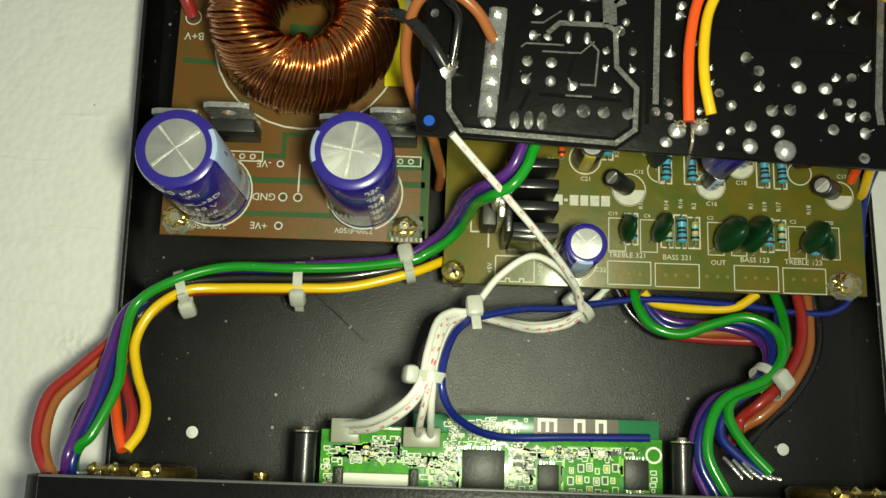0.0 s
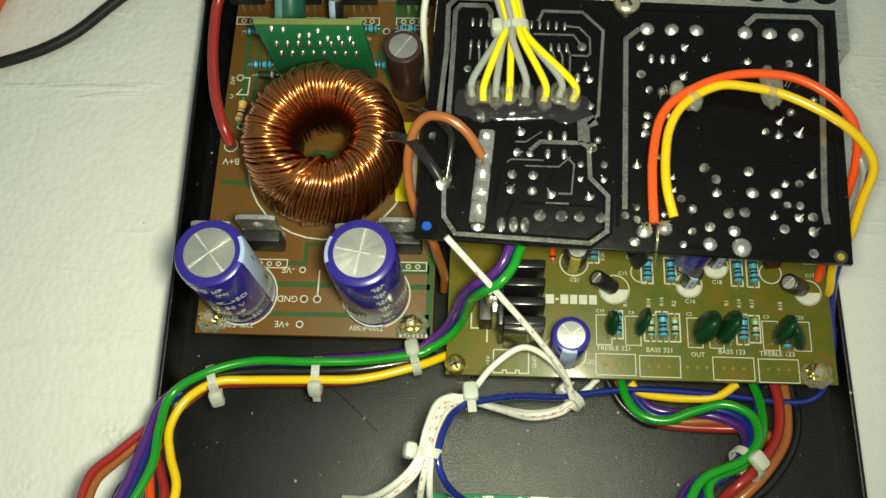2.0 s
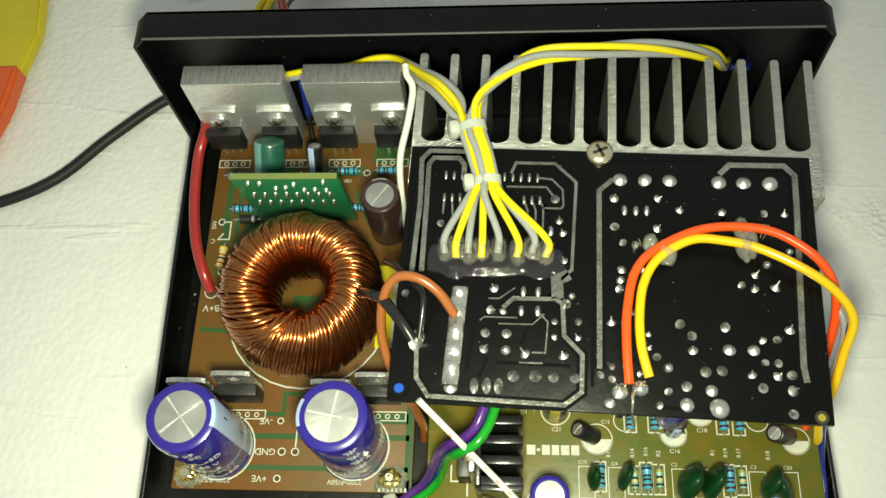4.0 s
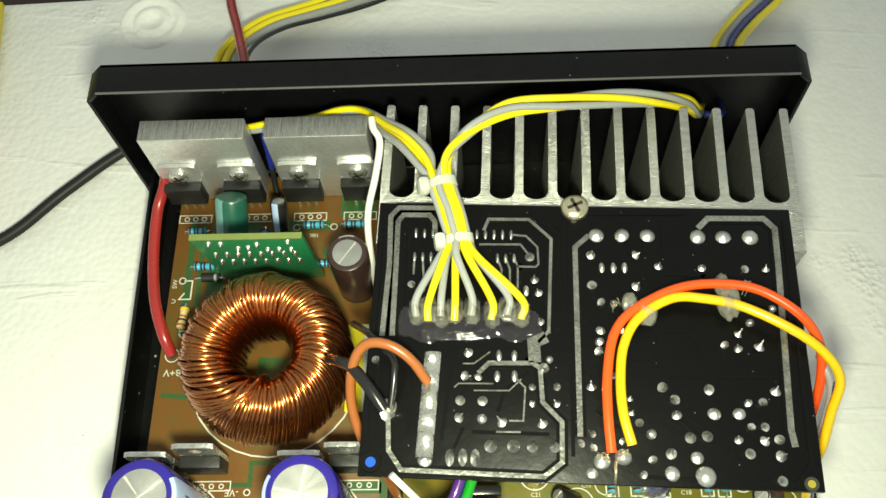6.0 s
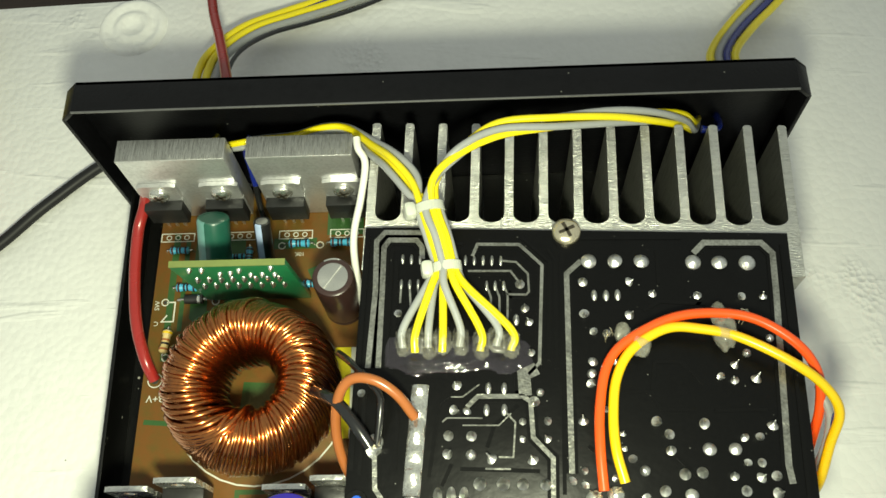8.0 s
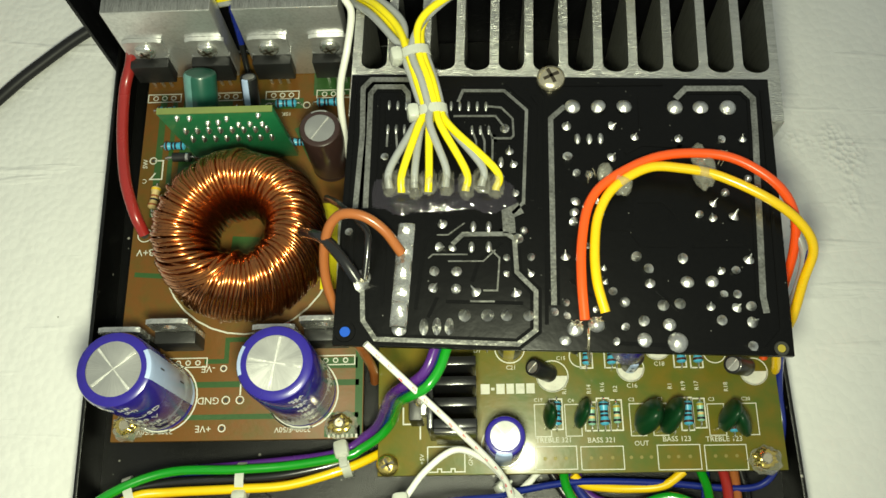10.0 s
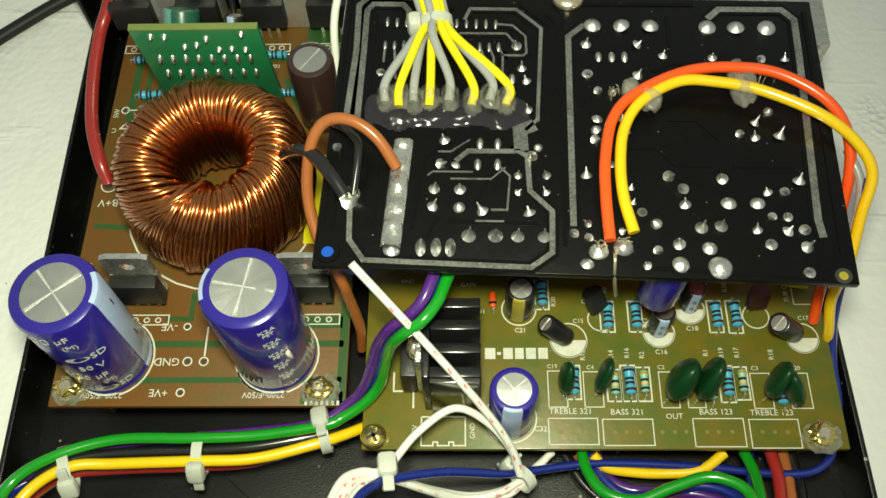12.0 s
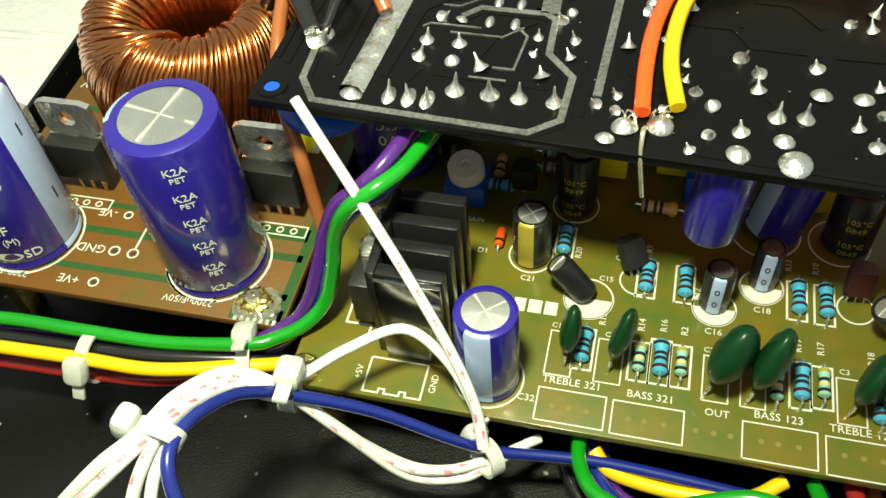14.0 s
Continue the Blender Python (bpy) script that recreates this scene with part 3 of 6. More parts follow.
wire("wire", [(1.9, 14.3, 5.2), (1.4, 12.9, 5.2), (1.02, 11.7, 5.12), (0.81, 11.25, 5.0), (0.52, 11.05, 4.75), (0.15, 10.95, 4.4), (-0.14, 10.89, 3.75), (-0.34, 10.71, 3.0), (-0.57, 10.47, 2.3), (-0.91, 10.23, 1.9), (-1.82, 9.77, 1.70), (-4.39, 9.52, 1.60), (-6.09, 9.38, 1.60), (-7.41, 8.88, 1.80), (-8.33, 8.19, 2.00), (-8.51, 7.17, 2.40), (-8.64, 6.08, 2.80), (-8.83, 5.24, 3.10), (-8.89, 4.74, 3.30), (-8.95, 4.3, 3.15), (-8.9, 3.9, 2.9)], 0.125, "w_purple", "violet insulated wire in a tied harness", group=G1)
wire("wire", [(2.0, 14.4, 4.95), (1.55, 12.85, 4.95), (1.2, 11.8, 4.85), (0.95, 11.2, 4.75), (0.66, 10.98, 4.55), (0.28, 10.88, 4.2), (0.0, 10.82, 3.6), (-0.18, 10.68, 2.85), (-0.38, 10.48, 2.2), (-0.72, 10.2, 1.85), (-1.82, 9.66, 1.35), (-4.38, 9.38, 1.28), (-6.23, 9.30, 1.3), (-7.41, 8.82, 1.6), (-8.26, 8.13, 1.90), (-8.40, 7.12, 2.30), (-8.48, 6.09, 2.70), (-8.67, 5.18, 3.00), (-8.81, 4.62, 3.20), (-8.78, 4.2, 3.1), (-8.7, 3.8, 2.9)], 0.125, "w_blue", "dark blue insulated wire in a tied harness", group=G1)
wire("wire", [(-0.54, 9.84, 1.40), (-1.45, 9.40, 1.70), (-2.91, 8.99, 1.80), (-4.20, 8.90, 1.90), (-5.98, 8.84, 1.90), (-6.90, 8.72, 2.10), (-7.66, 8.22, 2.10), (-7.99, 7.42, 2.20), (-7.80, 6.66, 2.40), (-7.44, 5.93, 2.70), (-7.42, 5.35, 2.90), (-7.64, 4.88, 3.10)], 0.125, "w_yellow", "yellow insulated wire in a tied harness", group=G1)
wire("wire", [(-1.0, 9.85, 1.3), (-1.47, 9.60, 1.6), (-2.97, 9.26, 1.78), (-4.30, 9.16, 1.8), (-6.11, 9.09, 1.8), (-7.32, 8.82, 1.9), (-8.08, 8.16, 1.70), (-8.36, 7.08, 2.00), (-8.51, 6.24, 2.30), (-8.89, 5.82, 2.60), (-9.0, 5.0, 2.9)], 0.12, "w_black", "black insulated wire in a tied harness", group=G1)
wire("wire", [(-1.2, 9.75, 1.15), (-2.97, 9.08, 1.3), (-4.30, 8.95, 1.3), (-6.11, 8.88, 1.3), (-7.32, 8.68, 1.5), (-8.0, 8.1, 1.6), (-8.36, 7.79, 1.80), (-8.73, 7.37, 2.00), (-9.26, 6.68, 2.40), (-9.65, 6.05, 2.90), (-9.68, 5.15, 3.20), (-9.39, 4.54, 3.40), (-9.05, 4.1, 3.3), (-8.7, 3.8, 3.0)], 0.125, "w_red", "dark red insulated wire in a tied harness", group=G1)
wire("wire", [(-1.3, 9.65, 1.0), (-2.97, 9.25, 1.1), (-6.11, 9.1, 1.1), (-7.32, 8.75, 1.3), (-8.31, 7.67, 1.70), (-8.68, 7.21, 1.90), (-9.21, 6.51, 2.30), (-9.54, 5.86, 2.80), (-9.48, 4.91, 3.20), (-9.02, 4.17, 3.50), (-8.8, 3.85, 3.3)], 0.125, "w_brown", "brown insulated wire in a tied harness", group=G1)
wire("wire", [(-8.2, 7.6, 1.5), (-8.38, 6.95, 1.90), (-8.04, 6.26, 2.30), (-7.75, 5.67, 2.60), (-7.72, 4.96, 3.00)], 0.125, "w_red", "red insulated wire bending to a potentiometer", group=G1)
wire("wire", [(-8.3, 7.3, 1.6), (-8.44, 6.53, 2.00), (-8.20, 5.85, 2.50), (-7.94, 5.27, 2.90), (-7.74, 4.87, 3.10)], 0.125, "w_orange", "orange insulated wire bending to a potentiometer", group=G1)
G2 = "right pot harness"
wire("wire", [(4.24, 9.43, 1.30), (4.31, 8.82, 1.50), (4.64, 8.27, 1.70), (5.32, 8.08, 1.80), (6.06, 8.33, 1.90), (6.87, 8.53, 2.00), (7.51, 8.21, 2.20), (7.55, 7.56, 2.50), (7.06, 6.97, 2.70), (6.05, 6.50, 2.90), (5.62, 5.90, 3.10), (5.53, 5.14, 3.20), (5.92, 4.30, 3.30)], 0.125, "w_green", "glossy green insulated wire looping under the board", group=G2)
wire("wire", [(7.85, 9.26, 1.30), (7.93, 8.64, 1.60), (7.74, 7.73, 2.20), (7.17, 6.94, 2.50), (6.34, 6.52, 2.60), (6.17, 6.05, 2.70), (6.47, 5.42, 2.90), (6.96, 4.84, 3.10)], 0.125, "w_green", "green insulated wire to a potentiometer terminal", group=G2)
wire("wire", [(4.45, 9.49, 1.00), (4.64, 8.82, 1.10), (5.12, 8.34, 1.20), (5.81, 8.32, 1.30), (6.75, 8.47, 1.50), (7.42, 8.15, 1.80), (7.43, 7.52, 2.20), (6.92, 6.93, 2.50), (5.98, 6.44, 2.70), (5.48, 5.77, 2.90), (5.40, 5.01, 3.00), (5.73, 4.28, 3.10)], 0.125, "w_blue", "dark blue insulated wire looping under the board", group=G2)
wire("wire", [(8.04, 9.31, 1.00), (7.77, 8.07, 1.60), (7.03, 6.89, 2.20), (6.24, 6.32, 2.50), (5.99, 5.66, 2.60), (6.37, 5.16, 2.80), (6.81, 4.80, 3.00)], 0.125, "w_blue", "dark blue insulated wire to a potentiometer terminal", group=G2)
wire("wire", [(4.64, 9.53, 0.80), (4.76, 8.92, 0.90), (5.32, 8.49, 1.00), (6.70, 8.36, 1.20), (7.38, 8.00, 1.50), (7.40, 7.47, 1.90), (6.89, 6.89, 2.20), (5.89, 6.45, 2.40), (5.42, 5.77, 2.60), (5.30, 5.00, 2.80), (5.57, 4.21, 3.00)], 0.125, "w_purple", "violet insulated wire looping under the board", group=G2)
wire("wire", [(4.5, 9.2, 1.3), (4.77, 8.95, 1.20), (5.30, 8.87, 1.10), (6.02, 8.83, 1.10), (6.86, 8.88, 1.20), (7.42, 9.24, 1.30)], 0.12, "w_yellow", "yellow insulated wire under the board edge", group=G2)
wire("wire", [(8.40, 9.6, 1.20), (8.48, 8.69, 1.40), (8.28, 7.80, 1.70), (7.64, 6.98, 2.20), (7.04, 6.42, 2.30), (6.65, 6.02, 2.00), (6.5, 5.5, 2.2)], 0.14, "w_red", "red insulated wire in a tied bundle", group=G2)
wire("wire", [(8.77, 9.6, 1.00), (8.75, 8.58, 1.20), (8.54, 7.68, 1.50), (7.84, 6.80, 2.00), (7.21, 6.17, 2.00), (6.71, 5.82, 1.80), (6.3, 5.3, 2.0)], 0.14, "w_brown", "brown insulated wire in a tied bundle", group=G2)
wire("wire", [(8.99, 9.6, 0.80), (9.10, 8.48, 0.90), (8.82, 7.58, 1.20), (8.13, 6.69, 1.60), (7.33, 5.91, 1.60), (6.6, 5.2, 1.8)], 0.125, "w_black", "black insulated wire in a tied bundle", group=G2)
wire("wire", [(4.6, 8.7, 0.5), (5.26, 8.24, 0.60), (6.12, 8.11, 0.70), (6.96, 8.08, 0.80), (7.77, 8.02, 1.00), (8.1, 7.6, 1.3)], 0.125, "w_red", "red insulated wire low over the tray", group=G2)
wire("wire", [(4.24, 9.40, 0.60), (4.83, 8.52, 0.60), (5.83, 8.25, 0.8), (6.97, 8.28, 0.9), (7.81, 8.18, 1.0), (8.3, 7.7, 1.4)], 0.125, "w_brown", "brown insulated wire low over the tray", group=G2)
wire("wire", [(3.96, 9.40, 0.50), (4.41, 8.67, 0.50), (5.12, 8.2, 0.50), (6.14, 8.3, 0.5), (7.69, 8.1, 0.6), (8.2, 7.4, 1.1)], 0.125, "w_black", "black insulated wire low over the tray", group=G2)
wire("wire", [(4.26, 5.53, 2.90), (2.30, 5.48, 3.00), (0.75, 5.45, 3.2), (-0.14, 5.76, 4.1), (-0.53, 6.28, 4.68), (-0.56, 6.9, 4.62), (-0.36, 7.58, 4.18), (-0.1, 7.92, 3.8), (0.16, 8.1, 3.52), (1.24, 8.43, 2.80), (2.42, 8.59, 2.00), (3.06, 8.78, 1.50), (4.67, 9.01, 1.30), (6.86, 8.95, 1.20), (8.30, 8.81, 1.20), (9.20, 8.80, 1.30), (9.68, 9.09, 1.40), (9.89, 9.62, 1.30)], 0.095, "w_blue", "thin dark blue antenna wire across the tray")
G3 = "white signal wires"
LW = "thin white wire with red printed dashes"
wire("white_wire", [(-2.83, 5.6, 2.95), (-2.05, 5.70, 4.0), (-1.35, 6.09, 4.75), (-1.01, 6.58, 4.8), (-0.89, 7.22, 4.6), (-0.70, 7.92, 4.1), (-0.38, 8.19, 3.75), (0.07, 8.3, 3.5), (0.68, 9.1, 3.3), (1.43, 9.62, 3.3), (2.1, 9.45, 2.95), (2.62, 9.02, 2.4), (2.83, 8.6, 1.9)], 0.084, "w_white", "thin white wire looping over the board edge", group=G3)
wire("white_wire", [(-2.69, 5.45, 2.95), (-1.95, 5.56, 3.95), (-1.24, 6.0, 4.65), (-0.9, 6.57, 4.75), (-0.78, 7.22, 4.5), (-0.59, 7.9, 4.0), (-0.3, 8.1, 3.6), (0.15, 8.2, 3.3), (0.74, 8.16, 2.62), (1.62, 8.14, 1.74), (2.33, 8.26, 1.62), (2.84, 8.56, 1.50)], 0.084, "w_white", LW, group=G3, marks=True)
wire("white_wire", [(-1.06, 5.4, 2.95), (-1.0, 5.75, 4.1), (-0.86, 6.37, 4.65), (-0.75, 7.08, 4.55), (-0.51, 7.83, 4.0), (-0.19, 8.07, 3.6), (0.13, 8.16, 3.35), (0.85, 8.12, 2.54), (1.71, 8.09, 1.56), (2.50, 8.25, 1.42), (2.90, 8.54, 1.40), (3.45, 9.11, 1.30)], 0.084, "w_white", LW, group=G3, marks=True)
wire("white_wire", [(-0.78, 5.38, 2.95), (-0.78, 5.8, 4.0), (-0.76, 6.4, 4.5), (-0.65, 7.06, 4.4), (-0.41, 7.83, 3.85), (-0.1, 8.06, 3.45), (0.19, 8.22, 3.15), (0.89, 8.2, 2.3), (1.77, 8.22, 1.60), (2.49, 8.37, 1.50), (3.00, 8.72, 1.40), (3.61, 9.28, 1.20)], 0.084, "w_white", "thin white wire in a tied bundle", group=G3)
wire("white_wire", [(-0.53, 11.73, 5.78), (0.12, 11.18, 5.26), (0.78, 10.62, 4.72), (1.5, 10.02, 4.05), (2.2, 9.45, 3.2), (2.65, 9.0, 2.45), (2.87, 8.6, 1.85)], 0.085, "w_white", LW, group=G3, marks=True)
# wires over the black board
wire("wire", [(4.51, 12.16, 5.85), (4.48, 13.06, 5.98), (4.54, 14.01, 6.0), (4.78, 14.99, 6.0), (5.31, 15.58, 6.05), (6.36, 16.08, 6.1), (7.42, 16.18, 6.1), (8.35, 15.98, 6.10), (9.22, 15.38, 6.00), (9.69, 14.78, 5.60), (9.80, 14.13, 5.00), (9.75, 13.52, 4.20), (9.6, 12.7, 3.2), (9.66, 12.1, 2.0)], 0.12, "w_orange", "bright orange wire arched over the black board", group="board link wires")
wire("wire", [(4.99, 12.33, 5.85), (4.83, 13.05, 5.98), (4.83, 13.86, 6.0), (4.98, 14.70, 6.0), (5.39, 15.36, 6.05), (6.20, 15.82, 6.10), (6.98, 15.80, 6.1), (7.90, 15.56, 6.10), (9.00, 14.93, 6.10), (9.74, 14.42, 5.80), (10.09, 13.92, 5.40), (9.97, 13.33, 4.80), (9.85, 12.6, 4.00), (9.75, 12.2, 3.0), (9.95, 11.8, 2.0), (10.1, 11.7, 1.2)], 0.12, "w_yellow", "yellow wire arched over the black board", group="board link wires")
wire("wire", [(10.1, 13.9, 5.2), (10.05, 13.3, 4.2), (10.0, 12.24, 2.60), (10.06, 11.78, 1.90), (10.1, 11.15, 1.50), (10.15, 10.44, 1.30), (9.99, 9.6, 1.2)], 0.11, "w_blue", "blue wire down the board edge")
wire("wire", [(9.75, 14.6, 5.3), (10.0, 13.9, 5.0), (9.95, 13.2, 4.2), (9.85, 12.8, 3.2)], 0.1, "w_grey", "grey wire beside the board edge")
wire("wire", [(0.30, 13.89, 5.85), (-0.09, 14.32, 6.30), (-0.60, 14.61, 6.50), (-1.14, 14.66, 6.40), (-1.48, 14.32, 6.00), (-1.62, 13.7, 5.20), (-1.45, 13.0, 4.6), (-1.0, 12.3, 4.0), (-0.88, 12.15, 3.2), (-0.75, 11.95, 2.1), (-0.8, 11.8, 1.2)], 0.125, "w_brown", "brown wire bent over the black board edge")
wire("wire", [(-2.2, 14.75, 5.1), (-1.85, 14.5, 5.6), (-1.47, 14.21, 5.90), (-1.04, 13.68, 6.00), (-0.72, 13.22, 5.85)], 0.15, "w_black", "black sleeved transformer lead soldered to the board")
wire("wire", [(-0.58, 13.3, 5.75), (-0.48, 13.98, 6.05), (-0.50, 14.37, 6.10), (-0.79, 14.76, 6.0), (-1.28, 15.33, 5.5), (-1.7, 15.8, 4.8)], 0.09, "w_black", "thin black wire curling over the board edge")
wire("wire", [(-7.7, 21.3, 3.6), (-7.95, 21.0, 3.0), (-8.20, 20.36, 2.60), (-8.19, 18.97, 2.40), (-7.95, 17.55, 2.40), (-7.62, 16.56, 2.30), (-7.42, 16.05, 1.9)], 0.17, "w_red", "thick red supply wire along the board edge")
wire("wire", [(-1.3, 21.4, 5.85), (-1.25, 21.1, 5.8), (-1.08, 20.76, 5.60), (-1.22, 19.95, 5.20), (-1.46, 19.24, 4.60), (-1.51, 18.67, 4.00), (-1.45, 17.98, 3.00), (-1.4, 17.6, 2.0)], 0.1, "w_white", "white wire curving down beside the heatsink")

# ---- small hardware ----
def screw(at, r, metal, label, m=None, group="board screws"):
    s = thing("screw", at, label, "screw", group)
    mm = m or Matrix()
    part("head", lathe([(0, 0), (r, 0), (r, 0.05), (r * 0.9, 0.11), (r * 0.6, 0.16), (r * 0.3, 0.18), (0, 0.18)], at, 24, mm), metal, s)
    # dark bars laid on the uncut head as the shade of its cross
    bm = bmesh.new()
    for a in (25, 115):
        box(-r * 0.58, r * 0.58, -r * 0.12, r * 0.12, 0.15, 0.186, 0, bm, Matrix.Translation(at) @ mm @ RZ(a))
    part("cross_recess_shade", bm, "recess", s)
    return s


def standoff(x, y, top, r=0.28):
    s = thing("standoff", (x, y, 0), "brass hexagonal standoff, toned down for the shade under the board", "standoff", "board standoffs")
    # duller than the brass nuts: shade below the board put into the colour
    part("post", lathe([(0, 0), (r, 0), (r, top), (0, top)], (x, y, 0), 6), "pot_case", s)


for x, y in ((-7.1, 10.85), (-1.62, 10.6), (-0.2, 9.6), (9.2, 9.7), (-7.2, 21.0)):
    standoff(x, y, 1.68)
for x, y in ((-7.32, 10.56), (-1.62, 10.53), (9.37, 9.44)):
    nut = thing("hex_nut", (x, y, 1.86), "shiny brass nut wet with clear glue at the corner", "nut", "corner nuts")
    part("nut", lathe([(0, 0), (0.25, 0), (0.27, 0.03), (0.27, 0.16), (0.23, 0.2), (0, 0.2)], (x, y, 1.855), 6, RZ(12 + 7 * x)), "brass", nut)
    part("bolt_end", lathe([(0, 0), (0.15, 0), (0.15, 0.1), (0.11, 0.14), (0, 0.14)], (x, y, 2.05), 18), "steel", nut, "bright end of the bolt")
    bm = bmesh.new()
    bmesh.ops.create_icosphere(bm, subdivisions=4, radius=1)
    for v in bm.verts:
        k = 1 + 0.35 * noise.noise(v.co * 2.6 + Vector((y, x, 1))) + 0.2 * noise.noise(v.co * 6 + Vector((x, y, 2)))
        v.co = Vector((x + v.co.x * 0.30 * k, y + v.co.y * 0.27 * k, max(1.856, 1.97 + v.co.z * 0.19 * k)))
    part("lumpy_coat", bm, "brass", nut, "lumpy golden coat over the nut", sharp=180)
    bm = bmesh.new()
    bmesh.ops.create_icosphere(bm, subdivisions=3, radius=1)
    for v in bm.verts:
        k = 1 + 0.3 * noise.noise(v.co * 3.6 + Vector((x, y, 0)))
        v.co = Vector((x + 0.03 + v.co.x * 0.42 * k, y - 0.03 + v.co.y * 0.38 * k, 1.9 + v.co.z * 0.16 * k))
    tagged(part("glue_blob", bm, "glue", None, base=(x, y, 1.85)), "clear glue over a corner screw", "glue", "corner glue")
screw((-0.35, 9.44, 1.86), 0.30, "brass", "brass cross-head screw in the board corner")


def zip_tie(at, along, ra, rb, head_turn, group, label="milky nylon cable tie round the wires", tail=True):
    """A strap round a bundle that runs along a direction, with its square head and cut tail."""
    d = Vector(along).normalized()
    s = Vector((0, 0, 1)).cross(d).normalized()
    u = d.cross(s)
    c = Vector(at)
    t = thing("cable_tie", at, label, "cable tie", group)
    bm = bmesh.new()
    n, w, th = 28, 0.115, 0.05
    rings = []
    for k in range(n):
        a = 2 * math.pi * k / n
        o = s * math.cos(a) * ra + u * math.sin(a) * rb
        q = o.normalized() * th
        rings.append([bm.verts.new(c + o - d * w), bm.verts.new(c + o + d * w), bm.verts.new(c + o + q + d * w), bm.verts.new(c + o + q - d * w)])
    for k in range(n):
        a, b = rings[k], rings[(k + 1) % n]
        for j in range(4):
            bm.faces.new((a[j], a[(j + 1) % 4], b[(j + 1) % 4], b[j]))
    part("strap", bm, "tie", t)
    a = radians(head_turn)
    o = s * math.cos(a) * (ra + 0.12) + u * math.sin(a) * (rb + 0.12)
    out = o.normalized()
    side = d.cross(out)
    mm = Matrix((( *d, 0), (*side, 0), (*out, 0), (0, 0, 0, 1))).transposed()
    mm.translation = c + o
    part("head", box(-0.2, 0.2, -0.25, 0.25, -0.13, 0.18, 0.11, None, mm), "tie", t)
    if tail:
        part("tail", box(-0.11, 0.11, 0.24, 0.55, -0.035, 0.035, 0.015, None, mm), "tie", t)
    return t


zip_tie((-7.05, 8.77, 1.78), (-1, -0.35, 0.1), 0.46, 0.42, 28, G1)
zip_tie((-4.2, 9.15, 1.6), (1, 0, 0), 0.42, 0.42, 150, G1)
zip_tie((-1.5, 9.6, 1.55), (1, 0.25, 0), 0.38, 0.38, 60, G1)
zip_tie((0.1, 8.24, 3.32), (1, 0.1, -0.1), 0.24, 0.26, 75, G3)
zip_tie((2.9, 8.6, 1.6), (0.6, 0.6, -0.2), 0.27, 0.24, 10, G3)
zip_tie((-0.83, 6.65, 4.66), (0.1, 1, 0), 0.3, 0.2, 20, G3, tail=False)
zip_tie((7.25, 6.95, 2.35), (0.8, 0.7, -0.3), 0.44, 0.38, 100, G2, tail=False)
zip_tie((1.07, 17.5, 6.12), (0.12, -1, -0.1), 0.33, 0.22, 175, "board wire ties", tail=False)
zip_tie((0.66, 18.98, 6.38), (0.2, -1, -0.1), 0.34, 0.25, 170, "board wire ties", tail=False)

# ---- wires that fan out on the black board ----
ends = [-0.01, 0.29, 0.60, 0.94, 1.35, 1.84, 2.23, 2.57]
LANE = [(-0.28, -0.06), (-0.19, 0.05), (-0.2, -0.14), (-0.03, 0.0), (-0.08, 0.15), (0.09, 0.13), (0.26, -0.03), (0.19, 0.06)]
for k, x in enumerate(ends):
    off, up = LANE[k]
    col = "w_lemon" if k % 2 else "w_grey"
    y = 15.62 - 0.12 * (k % 2)
    pts = [(x, y - 0.05, 5.84), (x + 0.03, y + 0.4, 6.0), (1.07 + off + (x - 1.2) * 0.2, 17.0, 6.12 + up), (1.07 + off, 17.5, 6.14 + up), (0.9 + off, 18.2, 6.3 + up), (0.66 + off, 19.0, 6.42 + up)]
    o2, u2 = ((0.16, 0.0), (0.02, 0.08), (-0.16, -0.02), (0.0, -0.12))[k % 4]
    twist = lambda j: (0.17 * math.cos(1.57 * k + 0.8 * j + 0.4), 0.13 * math.sin(1.57 * k + 0.8 * j + 0.4))
    if k < 4:
        pts += [(0.2 + o2, 19.75 + o2, 6.3 + u2), (-0.35 + o2, 20.55 + o2, 6.1 + u2), (-0.98 + 0.5 * o2, 21.35 + o2, 5.5 + u2), (-1.7, 22.2 + 0.6 * o2, 4.95 + u2), (-2.4, 22.35 + 0.6 * o2, 4.78 + u2), (-3.3, 22.35 + 0.6 * o2, 4.4 + u2), (-4.4, 22.3 + 0.6 * o2, 4.3 + u2), (-5.2, 22.3 + 0.4 * o2, 4.1 + u2), (-5.9, 22.6, 3.6), (-6.0, 23.35, 3.0)]
    else:
        pts += [*[(x + 0.6 * twist(j)[0] * (j < 2), y + twist(j)[0], z + twist(j)[1]) for j, (x, y, z) in enumerate(((0.84, 19.7, 6.65), (1.45, 20.35, 6.8), (2.45, 20.95, 6.8), (3.9, 21.2, 6.65), (5.4, 21.55, 6.25), (6.6, 21.85, 5.7), (7.5, 22.15, 5.0), (8.0, 22.5, 4.1)))], (8.4, 23.3, 3.2)]
    wire("speaker_wire", pts, 0.098, col, ("yellow" if k % 2 else "grey") + " speaker wire glued to the black board", group="speaker wires")
wire("speaker_wire", [(8.2, 22.35, 4.15), (8.5, 22.35, 4.1), (8.8, 22.65, 3.8), (8.9, 23.3, 3.3)], 0.11, "w_blue", "dark blue sleeve end at the back panel", group="speaker wires")


